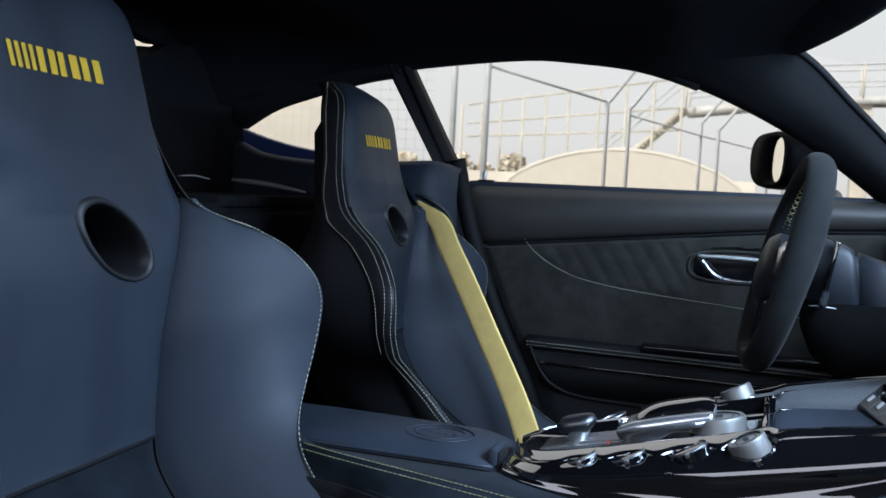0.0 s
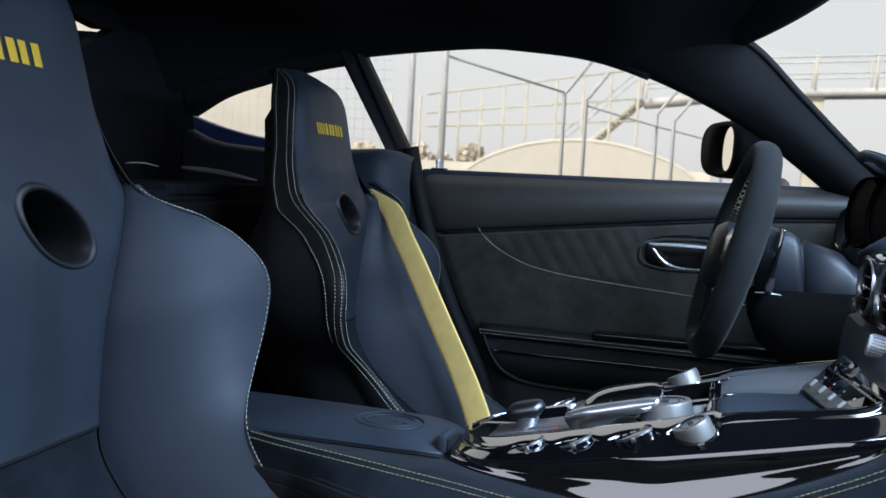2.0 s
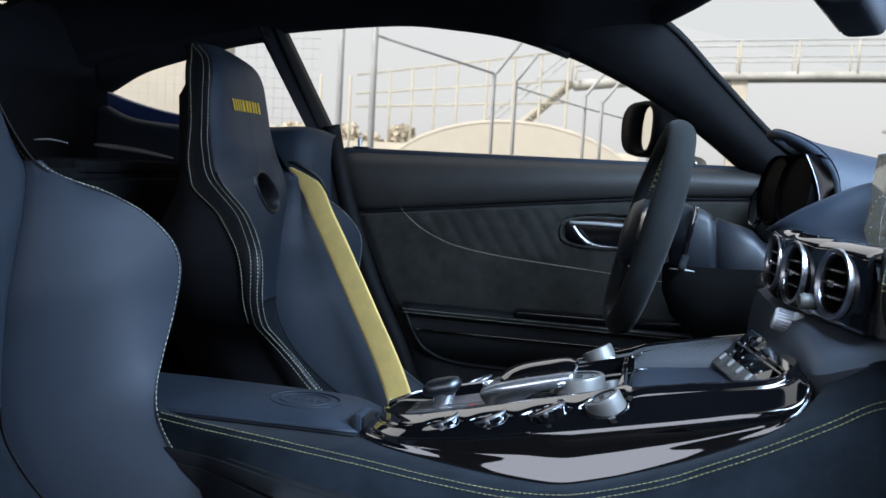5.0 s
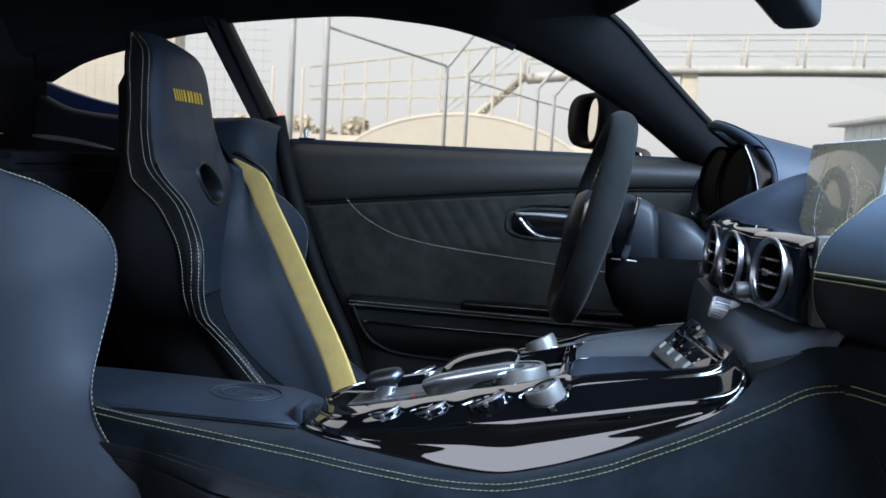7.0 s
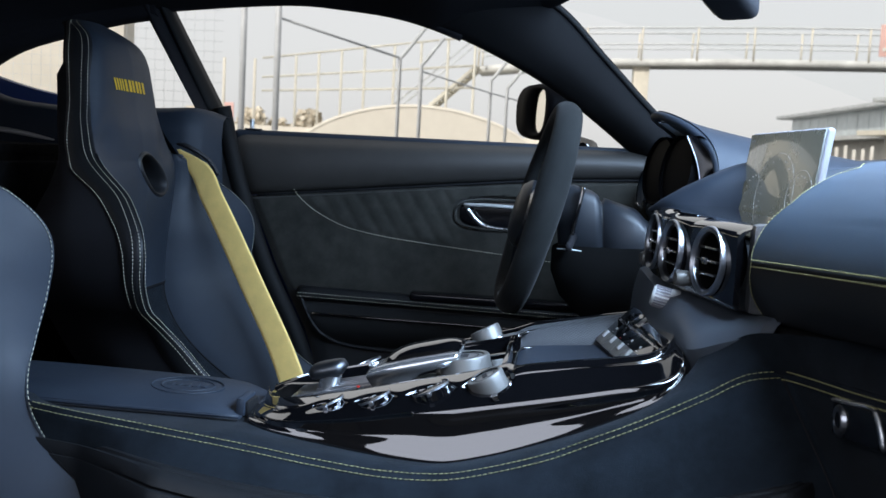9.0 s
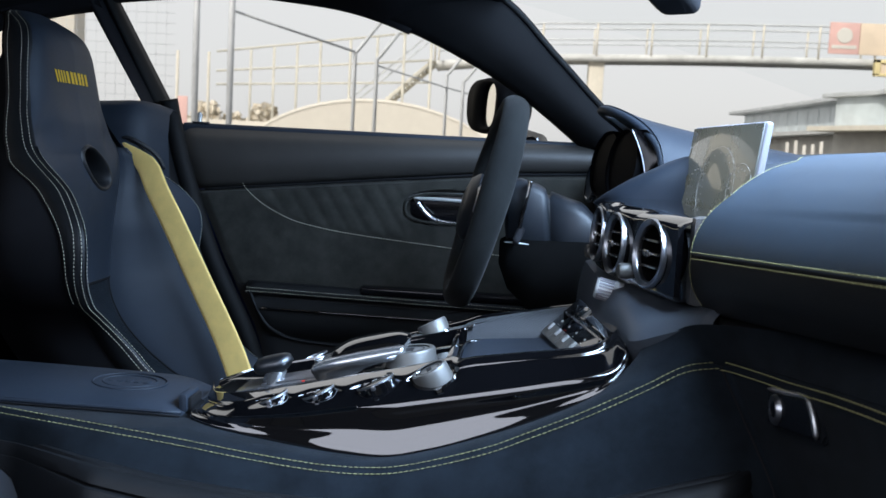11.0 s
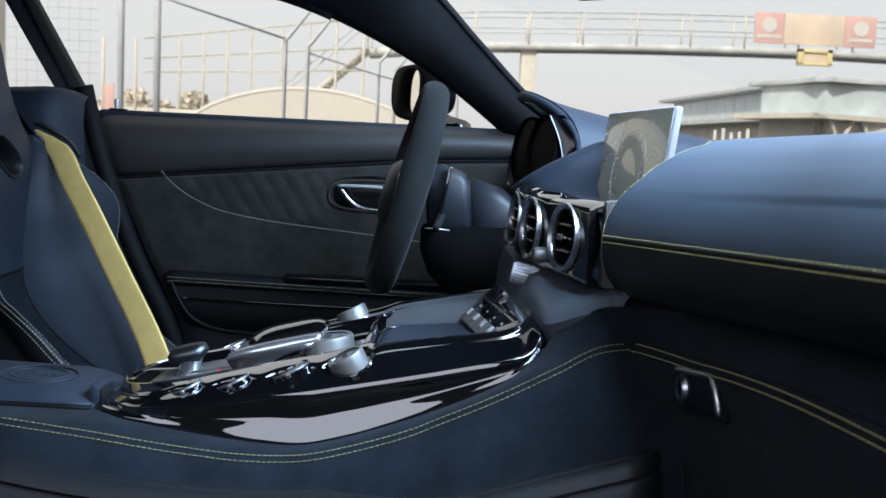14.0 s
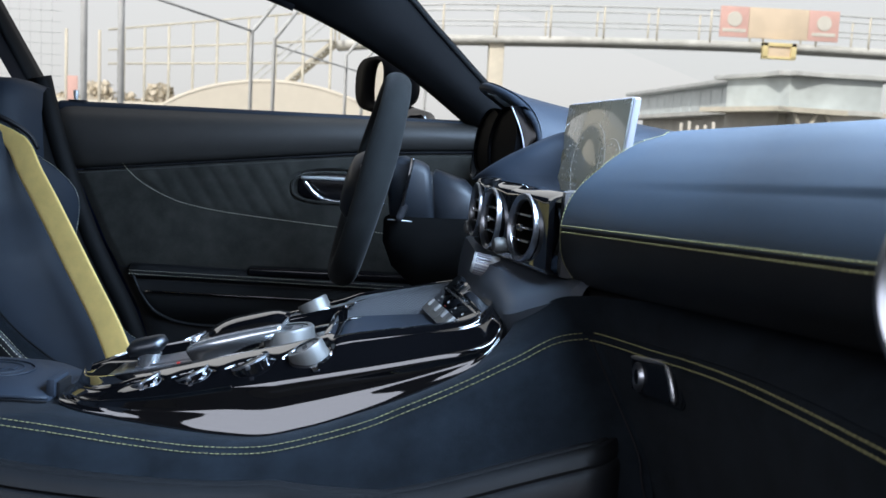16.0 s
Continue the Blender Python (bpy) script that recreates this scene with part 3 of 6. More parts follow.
part("pin_collar", box_bm((-0.384, 0.799, 0.9235), (-0.352, 0.815, 0.9275), 0.0015), PLASTIC, door)
# jamb seal between seat and door
seal = spline([(-0.412, 0.745, 0.965), (-0.400, 0.755, 0.90), (-0.372, 0.758, 0.80), (-0.318, 0.755, 0.66), (-0.245, 0.745, 0.52), (-0.20, 0.74, 0.40)], 30)
solo("door_seal", tube_bm(seal, 0.017, 10), RUBBER, "black rubber door seal round the door opening", "door seal", "structure")
rows = [[(p[0] - 0.012, p[1] - 0.004, p[2]), (p[0] - 0.022, p[1] - 0.030, p[2]), (p[0] - 0.034, p[1] - 0.070, p[2]), (p[0] - 0.06, p[1] - 0.100, p[2]), (p[0] - 0.12, p[1] - 0.105, p[2])] for p in seal]
solo("belt_pillar_trim", sheet_bm(rows[3:], (-0.01, 0.012, 0)), LEATHER_DARK, "matt black trim on the pillar behind the driver", "pillar trim", "structure")

# ---- seats ----
#        z      w      xf      xb      xc      wc
SEAT = [(1.072, 0.056, -0.497, -0.512, -0.495, 0.056),
        (1.063, 0.096, -0.480, -0.503, -0.478, 0.096),
        (1.045, 0.123, -0.456, -0.493, -0.452, 0.123),
        (1.020, 0.141, -0.446, -0.488, -0.440, 0.141),
        (0.980, 0.155, -0.442, -0.481, -0.434, 0.155),
        (0.930, 0.170, -0.434, -0.472, -0.427, 0.170),
        (0.890, 0.172, -0.415, -0.459, -0.413, 0.172),
        (0.865, 0.177, -0.398, -0.445, -0.404, 0.171),
        (0.845, 0.193, -0.372, -0.428, -0.399, 0.161),
        (0.820, 0.216, -0.335, -0.385, -0.396, 0.150),
        (0.800, 0.238, -0.312, -0.358, -0.396, 0.143),
        (0.770, 0.260, -0.290, -0.330, -0.398, 0.137),
        (0.740, 0.268, -0.283, -0.318, -0.400, 0.132),
        (0.700, 0.262, -0.285, -0.316, -0.403, 0.131),
        (0.665, 0.240, -0.286, -0.316, -0.404, 0.130),
        (0.645, 0.216, -0.281, -0.314, -0.402, 0.130),
        (0.625, 0.198, -0.270, -0.308, -0.399, 0.130),
        (0.600, 0.188, -0.250, -0.296, -0.390, 0.130),
        (0.570, 0.184, -0.224, -0.275, -0.372, 0.130),
        (0.540, 0.182, -0.190, -0.246, -0.345, 0.130),
        (0.510, 0.182, -0.150, -0.210, -0.310, 0.130),
        (0.480, 0.184, -0.090, -0.150, -0.262, 0.130),
        (0.455, 0.186, -0.005, -0.070, -0.180, 0.132),
        (0.440, 0.186, 0.090, 0.020, -0.060, 0.135)]
SEAT_AT = curve_of([(i, *r) for i, r in enumerate(SEAT)])
Z_SEAM = 0.652
I_Z = lambda z: float(np.interp(-z, [-r[0] for r in SEAT], range(len(SEAT))))  # noqa: E731


def seat_front(i, s):
    """A point of the seat's centre panel; s runs from -1 to 1 across it."""
    z, w, xf, xb, xc, wc = SEAT_AT(i)
    head = max(0.0, min(1.0, (z - 0.86) / 0.05))
    x = xc + 0.008 * head * (1 - abs(s) ** 3) - 0.006 * (1 - head) * (1 - s * s)
    x -= 0.010 * abs(s) ** 14
    neck = math.exp(-((z - 0.885) / 0.03) ** 2)
    x -= 0.010 * neck * math.exp(-((abs(s) - 0.75) / 0.22) ** 2)
    return (x, 0.39 + s * wc, z)


def bolster_pt(i, f, side):
    """A point of a bolster; f runs from the seam (0) to the stitched edge (1)."""
    z, w, xf, xb, xc, wc = SEAT_AT(i)
    soft = [SEAT_AT(min(max(i + d, 0), len(SEAT) - 1)) for d in (-3.0, -1.5, 1.5, 3.0)]
    g = 1 - f ** 2
    w += (sum(q[1] for q in soft) / 4 - w) * g
    xf += (sum(q[2] for q in soft) / 4 - xf) * g
    y = wc + (w - wc) * f
    x = xc - 0.006 + (xf - xc + 0.006) * (f ** 1.0) + 0.016 * math.sin(math.pi * f) * min(1.0, (w - wc) / 0.1)
    if f < 0.06:
        x -= 0.006 * (1 - f / 0.06)
    return (x, 0.39 + side * y, z)


HOLE = (0.426, 0.838, 0.056, 0.027, radians(-24))


def in_hole(y, z, grow=1.0):
    dy, dz = y - HOLE[0], z - HOLE[1]
    c, s = math.cos(HOLE[4]), math.sin(HOLE[4])
    u, v = dy * c + dz * s, -dy * s + dz * c
    return (u / HOLE[2] / grow) ** 2 + (v / HOLE[3] / grow) ** 2 < 1


def hole_ring(grow, n=48):
    c, s = math.cos(HOLE[4]), math.sin(HOLE[4])
    out = []
    for k in range(n):
        a = 2 * math.pi * k / n
        u, v = HOLE[2] * grow * math.cos(a), HOLE[3] * grow * math.sin(a)
        y, z = HOLE[0] + u * c - v * s, HOLE[1] + u * s + v * c
        i = I_Z(z)
        wc = SEAT_AT(i)[5]
        out.append((seat_front(i, (y - 0.39) / wc)[0], y, z))
    return out


def build_seat():
    seat = thing("bucket_seat", (-0.25, 0.39, 0.26), "black leather bucket seat with integrated headrest and yellow stitching", "car seat", "front seats")
    i_seam, i_end = I_Z(Z_SEAM), len(SEAT) - 1
    rows = [[seat_front(i, s) for s in np.linspace(-1, 1, 61)] for i in np.linspace(0, i_seam, 110)]
    bm = grid_bm(rows)
    bmesh.ops.delete(bm, geom=[f for f in bm.faces if in_hole(f.calc_center_median().y, f.calc_center_median().z, 0.97)], context="FACES")
    part("backrest_panel", bm, LEATHER, seat, "smooth leather backrest and headrest")
    rows = []
    for i in np.linspace(i_seam, i_end, 40):
        row = []
        for s in np.linspace(-1, 1, 31):
            p = seat_front(i, s)
            d = max(0.0, 1 - (i - i_seam) / 0.25)
            row.append((p[0] - 0.010 * d ** 2 - 0.004, p[1], p[2]))
        rows.append(row)
    part("cushion", sheet_bm(rows, (-0.012, 0, -0.004)), SUEDE, seat, "dark suede seat cushion")
    i0 = I_Z(0.872)
    for side in (-1, 1):
        rows = [[bolster_pt(i, f, side) for f in np.linspace(0, 1, 22)] for i in np.linspace(i0, i_end, 90)]
        bm = grid_bm(rows, flip=side < 0)
        part("bolster", bm, LEATHER, seat, "padded side bolster")
        rows = []
        for i in np.linspace(0, i_end, 120):
            z, w, xf, xb, xc, wc = SEAT_AT(i)
            y = 0.39 + side * w
            rows.append([(xf - 0.001, y - side * 0.003, z), (xf - 0.003, y + side * 0.003, z), (xf - 0.010, y + side * 0.005, z), (xf * 0.5 + xb * 0.5, y + side * 0.006, z),
                         (xb + 0.004, y + side * 0.004, z), (xb - 0.002, y - side * 0.002, z)])
        part("side_panel", grid_bm(rows, flip=side > 0), LEATHER_DARK, seat, "matt black leather side band")
        rows = []
        for i in np.linspace(0, i_end, 60):
            z, w, xf, xb, xc, wc = SEAT_AT(i)
            y = 0.39 + side * w
            back = min(xc - 0.075, xb - 0.03) if z < 1.0 else xb - 0.018
            rows.append([(xb, y, z), (xb * 0.6 + back * 0.4, y - side * 0.008, z), (back, y - side * min(0.04, w * 0.5), z), (back - 0.02, 0.39, z)])
        part("back_shell", grid_bm(rows, flip=side > 0), LINING, seat, "black back shell")
        line = [(SEAT_AT(i)[2] - 0.0045, 0.39 + side * (SEAT_AT(i)[1] + 0.0042), SEAT_AT(i)[0]) for i in np.linspace(0.4, i_end - 2, 160)]
        st = stitch_bm(line, 0.0032, 0.0020, 0.0005)
        line = [Vector(bolster_pt(i, 0.982, side)) + Vector((0.0012, 0, 0.0004)) for i in np.linspace(i0 + 0.2, i_end - 2, 160)]
        stitch_bm(line, 0.0032, 0.0020, 0.00048, st)
        line = [(SEAT_AT(i)[2] - 0.014, 0.39 + side * (SEAT_AT(i)[1] + 0.0055), SEAT_AT(i)[0]) for i in np.linspace(0.4, i_end - 2, 160)]
        stitch_bm(line, 0.0032, 0.0020, 0.0005, st)
        line = [(SEAT_AT(i)[3] + 0.006, 0.39 + side * (SEAT_AT(i)[1] + 0.0045), SEAT_AT(i)[0]) for i in np.linspace(0.4, I_Z(0.665), 160)]
        stitch_bm(line, 0.0032, 0.0020, 0.0005, st)
        part("stitching", st, THREAD_PALE, seat, "pale yellow double stitching")
        pipe = [Vector(bolster_pt(i, 0.0, side)) + Vector((0.001, 0, 0)) for i in np.linspace(i0 + 0.1, i_end, 80)]
        part("seam", tube_bm(pipe, 0.0016, 6), THREAD_DARK, seat)
    part("seam", tube_bm([Vector(seat_front(i_seam + 0.02, s)) + Vector((-0.002, 0, 0)) for s in np.linspace(-1, 1, 24)], 0.003, 6), THREAD_DARK, seat)
    # belt opening: rim and dark throat
    ring = hole_ring(1.0)
    rows = []
    for grow, dx in ((1.13, -0.001), (1.08, 0.003), (1.0, 0.004), (0.93, 0.001), (0.90, -0.012), (0.86, -0.06)):
        rows.append([(p[0] + dx, p[1], p[2]) for p in hole_ring(grow)])
    rim = part("belt_opening", grid_bm(rows, closed=True), PLASTIC, seat, "oval belt opening with a dark plastic rim")
    bm = bmesh.new()
    bm.faces.new([bm.verts.new((p[0] - 0.055, p[1], p[2])) for p in hole_ring(0.9)])
    part("throat", bm, GLOSS, rim)
    # headrest emblem as plain slanted bars of three widths
    def mark(y0, wd, z0, z1):
        rows = []
        for g in np.linspace(0, 1, 4):
            z = z0 + (z1 - z0) * g
            lean = 0.006 - 0.006 * (z - 0.967) / 0.018
            rows.append([(seat_front(I_Z(z), (y0 + wd * h + lean) / SEAT_AT(I_Z(z))[5])[0] + 0.0012, 0.39 + y0 + wd * h + lean, z) for h in np.linspace(0, 1, 5)])
        part("emblem_bar", grid_bm(rows), YELLOW_EMB, seat, "yellow embroidered bar")

    for k in range(4):
        mark(-0.096 + 0.0110 * k, 0.0062, 0.967, 0.985)
    for y0 in (-0.051, -0.015, 0.021):
        mark(y0, 0.0110, 0.967, 0.985)
        mark(y0 + 0.0190, 0.0120, 0.967, 0.985)
    return seat


def settle(seat, dx, dy, lift, lean, wrap, narrow, raised):
    """Sets a seat at its place and gives its headrest and bolsters their height and set."""
    for o in seat.children_recursive:
        for v in o.data.vertices:
            h = max(0.0, min(1.0, (v.co.z - 0.85) / 0.10))
            h = h * h * (3 - 2 * h)
            off = v.co.y - 0.39
            side = max(0.0, min(1.0, (abs(off) - 0.14) / 0.07))
            waist = math.exp(-((v.co.z - 0.76) / 0.10) ** 4)
            seam = math.exp(-((v.co.z - 0.645) / 0.06) ** 2)
            v.co.x += dx - 0.10 * max(0.0, off) + h * wrap * max(0.0, -off)
            v.co.y += dy - lean * h - h * (narrow[1] if off > 0 else narrow[0]) * off + raised * 1.2 * side * waist * off
            v.co.z += lift * max(0.0, v.co.z - 0.82) + raised * (side * waist - 0.55 * (1 - side) * seam)
    for o in seat.children:
        o.matrix_parent_inverse = Matrix.Translation((0.25 - dx, -0.39 - dy, -0.26))
    seat.location = (-0.25 + dx, 0.39 + dy, 0.26)
    return seat


driver_seat = settle(build_seat(), 0.0, 0.0, 0.0, 0.004, 0.03, (0.25, 0.14), 0.0)
passenger_seat = settle(build_seat(), 0.030, -0.78, 0.14, 0.020, 0.15, (0.14, 0.0), 0.030)
tagged(driver_seat, "black leather bucket seat behind the steering wheel, yellow belt across it")
tagged(passenger_seat, "black leather bucket seat on the passenger side, yellow emblem on headrest")

# ---- seat belt ----
belt = thing("seat_belt", (-0.42, 0.63, 0.88), "bright yellow woven seat belt hanging across the driver's seat", "seat belt")
cen = spline([(-0.431, 0.581, 0.880), (-0.401, 0.568, 0.862), (-0.373, 0.552, 0.839), (-0.347, 0.528, 0.803), (-0.313, 0.512, 0.752), (-0.255, 0.495, 0.652), (-0.196, 0.472, 0.554), (-0.149, 0.437, 0.468)], 60)
rows = []
for k, p in enumerate(cen):
    f = k / 59
    wv = Vector((0.0235, -0.006, 0.005)) * (0.90 + 0.14 * f) * min(1.0, 0.15 + f / 0.24)
    nrm = Vector((0.5, -0.85, 0.1)).normalized() * 0.0012
    row = [Vector(p) + wv * s + nrm * (1 - s * s) for s in np.linspace(-1, 1, 9)]
    row += [q - nrm * 1.2 for q in row[::-1]]
    rows.append(row)
part("webbing", capped(grid_bm(rows, closed=True), rows), YELLOW, belt, "bright yellow webbing")
part("belt_guide", tube_bm(spline([(-0.465, 0.64, 0.890), (-0.435, 0.635, 0.886), (-0.400, 0.65, 0.862), (-0.385, 0.66, 0.835)], 16), 0.004, 8), PLASTIC, belt, "black belt guide bracket")

belt2 = thing("seat_belt", (-0.30, -0.62, 0.70), "bright yellow woven seat belt beside the passenger's seat", "seat belt")
rows = []
for p in spline([(-0.50, -0.665, 0.92), (-0.44, -0.645, 0.80), (-0.372, -0.625, 0.70), (-0.340, -0.610, 0.655), (-0.315, -0.600, 0.600)], 20):
    rows.append([Vector(p) + Vector((-0.020, 0.008, -0.004)), Vector(p) + Vector((0.020, -0.008, 0.004)), Vector(p) + Vector((0.020, -0.0092, 0.004)), Vector(p) + Vector((-0.020, 0.0068, -0.004))])
part("webbing", capped(grid_bm(rows, closed=True), rows), YELLOW, belt2)

# ---- tunnel between the seats ----
ST_Z = curve_of([(-0.62, 0.650), (-0.40, 0.640), (-0.166, 0.6185), (-0.10, 0.612), (-0.034, 0.6052), (0.026, 0.598), (0.080, 0.593), (0.1074, 0.5917), (0.140, 0.5922), (0.172, 0.5958), (0.214, 0.607), (0.260, 0.6225),
                 (0.292, 0.637), (0.3435, 0.661), (0.394, 0.6875), (0.419, 0.7008), (0.432, 0.7070), (0.446, 0.7105), (0.468, 0.7125)])
ST_Y = curve_of([(-0.62, 0.135), (-0.32, 0.145), (-0.295, 0.160), (-0.262, 0.191), (-0.240, 0.1965), (-0.166, 0.199), (0.161, 0.201), (0.30, 0.200), (0.394, 0.196), (0.419, 0.190), (0.468, 0.179)])
# lower edge of the gloss panel set into the tunnel: half-width and height
SKIRT = curve_of([(-0.066, 0.075, 0.605), (-0.058, 0.110, 0.609), (-0.050, 0.131, 0.609), (-0.018, 0.143, 0.6040), (0.059, 0.1520, 0.5965), (0.110, 0.1595, 0.5944), (0.1554, 0.162, 0.5946), (0.195, 0.162, 0.6040), (0.2324, 0.160, 0.6156),
                  (0.2972, 0.154, 0.6389), (0.3507, 0.150, 0.6644), (0.374, 0.143, 0.6825), (0.389, 0.124, 0.699), (0.398, 0.080, 0.711)])
tunnel = thing("centre_tunnel", (0.0, 0.0, 0.26), "suede-covered centre tunnel with yellow double stitching", "centre console", kind="structure")
for s in (-1, 1):
    rows = []
    for x in np.linspace(-0.60, 0.475, 90):
        z, y = ST_Z(x), ST_Y(x)
        z -= (0.05 + 0.05 * max(0.0, min(1.0, (0.05 - x) / 0.1))) * (s > 0)
        e = 0.035 * max(0.0, min(1.0, (x - 0.28) / 0.18)) ** 2
        fl = max(0.0, min(1.0, (x + 0.20) / 0.10))
        b = max(0.0, min(1.0, (x + 0.085) / 0.030))
        ky, kz = SKIRT(max(-0.050, min(x, 0.385)))
        f = max(0.0, min(1.0, (x - 0.385) / 0.03))
        ky, kz = ky * (1 - f) + (y - 0.045) * f, kz * (1 - f) + (z + 0.008) * f
        top = (0.600 if s < 0 else 0.54) * (1 - b) + (kz - 0.012) * b
        ya, za, yb, zb = y - 0.055, 0.6065, y - 0.022, 0.45 * z + 0.55 * 0.606
        if s > 0:
            za, zb, kz = top, z + 0.003, z + 0.003
        ya, za = ya * (1 - b) + (ky - 0.004) * b, za * (1 - b) + (kz - 0.0035) * b
        yb, zb = yb * (1 - b) + (ky * 0.45 + y * 0.55) * b, zb * (1 - b) + (kz * 0.42 + z * 0.58 + 0.0015) * b
        rows.append([(x, s * 0.02, top), (x, s * 0.09, top), (x, s * ya, za), (x, s * yb, zb), (x, s * y, z), (x + e * 0.12, s * (y + 0.011 * fl), z - 0.012),
                     (x + e * 0.5, s * (y + 0.04 * fl), z - 0.045), (x + e, s * (y + 0.08 * fl), z - 0.09), (x + e * 1.15, s * (y + 0.095 * fl), z - 0.12), (x + e * 1.3, s * (y + 0.08 * fl), 0.26)])
    part("tunnel_side", grid_bm(rows, flip=s < 0), SUEDE, tunnel, "black suede tunnel flank")
    st = bmesh.new()
    for d in (0.0, 0.012):
        line = []
        for x in np.linspace(-0.255, 0.468, 120):
            z, y = ST_Z(x), ST_Y(x)
            line.append((x, s * (y + (0.0005 if d == 0 else 0.0050)), z + (0.0008 if d == 0 else -0.0040)))
        stitch_bm(line, 0.0042, 0.0012, 0.00046, st)
    if s < 0:
        part("stitching", st, THREAD, tunnel, "yellow double stitching")
    else:
        st.free()
LOW_Z = curve_of([(-0.40, 0.606), (-0.30, 0.600), (-0.187, 0.590), (-0.119, 0.581), (-0.024, 0.567), (0.10, 0.560), (0.20, 0.566), (0.303, 0.5866), (0.346, 0.5987), (0.393, 0.6136), (0.440, 0.628), (0.462, 0.633), (0.52, 0.634)])
rows = []
for x in np.linspace(-0.245, 0.52, 90):
    g = max(0.0, min(1.0, (x - 0.18) / 0.10))
    fl = max(0.0, min(1.0, (x + 0.20) / 0.10))
    z = LOW_Z(x) + 0.011 * (1 - g) - 0.011 * (1 - fl)
    y = -0.206 - 0.046 * fl - 0.033 * g + 0.10 * max(0.0, (x - 0.45) / 0.06) ** 2
    h = 1 - 0.8 * g
    roll = [(0.026, -0.006), (0.006, 0.0005), (0.0, 0.0), (-0.006, -0.0045), (-0.010, -0.0105), (-0.010 + 0.0015 * h, -0.0135), (-0.0115 - 0.002 * h, -0.0140), (-0.018, -0.019), (-0.022, -0.032), (-0.034, -0.08)]
    rows.append([(x, y + dy * (0.12 + 0.88 * fl), z + dz) for dy, dz in roll] + [(x, y - 0.05 * fl, 0.26)])
part("lower_trim", sheet_bm(rows, (0, 0.012, 0)), LEATHER_DARK, tunnel, "dark leather roll along the footwell")
# armrest pad
rows = []
for x in np.linspace(-0.60, -0.072, 50):
    f = max(0.0, (x + 0.13) / 0.058)
    hw = 0.117
    zt = 0.614 + 0.004 * math.sin((x + 0.6) * 6)
    dz = -0.014 * f * f
    rows.append([(x, -hw - 0.008, 0.598 + dz), (x, -hw - 0.004, zt - 0.006 + dz), (x, -hw + 0.008, zt + dz), (x, -0.07, zt + 0.002 + dz), (x, -0.03, zt + 0.002 + dz), (x, 0.0, zt + dz), (x, 0.028, zt - 0.004 + dz), (x, 0.042, zt - 0.012 + dz), (x, 0.047, 0.580 + dz)])
armrest = thing("armrest", (-0.3, 0.0, 0.60), "black leather armrest lid with an embossed round badge", "armrest")
part("lid", thick(grid_bm(rows), 0.01), LEATHER, armrest, "smooth black leather lid")
part("piping", tube_bm([(x, -0.121, 0.6085) for x in np.linspace(-0.60, -0.066, 20)], 0.0022, 8), LEATHER, armrest)
part("seam", tube_bm([(x, -0.1245, 0.606) for x in np.linspace(-0.60, -0.066, 20)], 0.0012, 6), THREAD_DARK, armrest)
for rx, ry in ((0.041, 0.037), (0.030, 0.026)):
    ring = [(-0.153 + rx * math.cos(a), -0.043 + ry * math.sin(a), 0.6155 + 0.004 * math.sin((-0.153 + rx * math.cos(a) + 0.6) * 6) + 0.0004) for a in np.linspace(0, 2 * math.pi, 48)]
    part("badge_ring", tube_bm(ring, 0.0011, 6, cap=False), LEATHER, armrest, "embossed ring")
for k in range(5):
    part("badge_bar", box_bm((-0.177 + 0.010 * k, -0.049, 0.6165), (-0.170 + 0.010 * k, -0.037, 0.6188), 0.0008), LEATHER, armrest)
part("latch", box_bm((-0.080, -0.092, 0.600), (-0.070, -0.050, 0.6205), 0.004, pose(0, 0, 0)), LEATHER, armrest, "leather lid release tab")
part("latch_rim", box_bm((-0.0705, -0.088, 0.598), (-0.066, -0.054, 0.6165), 0.002), LEATHER_DARK, armrest)

RINGS = material("dark_satin_ring", (0.44, 0.45, 0.48), 0.32, metal=1.0, rough_vary=0.04, vary_scale=40)
ARCH = material("worn_satin_silver", (0.58, 0.58, 0.58), 0.25, metal=0.90)
# ---- gloss black control panel ----
# the boat-shaped tub: half-width and height of its shoulder, of the crease on its flank and of its lower edge
SHOULDER = curve_of([(-0.066, 0.030, 0.609), (-0.056, 0.068, 0.612), (-0.040, 0.094, 0.615), (-0.013, 0.112, 0.620), (0.054, 0.120, 0.636), (0.109, 0.124, 0.650), (0.169, 0.125, 0.665),
                     (0.212, 0.120, 0.677), (0.230, 0.117, 0.6835), (0.260, 0.117, 0.689), (0.317, 0.117, 0.698), (0.353, 0.114, 0.7040), (0.372, 0.104, 0.7115), (0.386, 0.082, 0.7175), (0.396, 0.045, 0.720)])
CREASE = curve_of([(-0.066, 0.060, 0.607), (-0.056, 0.096, 0.610), (-0.040, 0.122, 0.612), (-0.013, 0.139, 0.613), (0.054, 0.147, 0.6225), (0.109, 0.1495, 0.6335), (0.154, 0.150, 0.642),
                   (0.2625, 0.150, 0.6646), (0.317, 0.149, 0.6765), (0.350, 0.147, 0.6835), (0.374, 0.140, 0.690), (0.388, 0.118, 0.704), (0.397, 0.070, 0.715)])
panel = thing("control_panel", (0.15, 0.0, 0.60), "gloss black control panel with silver knobs and round buttons", "control panel")
TRAY = (0.214, 0.344)
#          x      y      z      r     of the buttons along each flank, each in a hollow of the shoulder
BUTTONS = [(0.026, 0.104, 0.6285, 0.0180), (0.076, 0.112, 0.6395, 0.0192), (0.136, 0.118, 0.6560, 0.0212)]
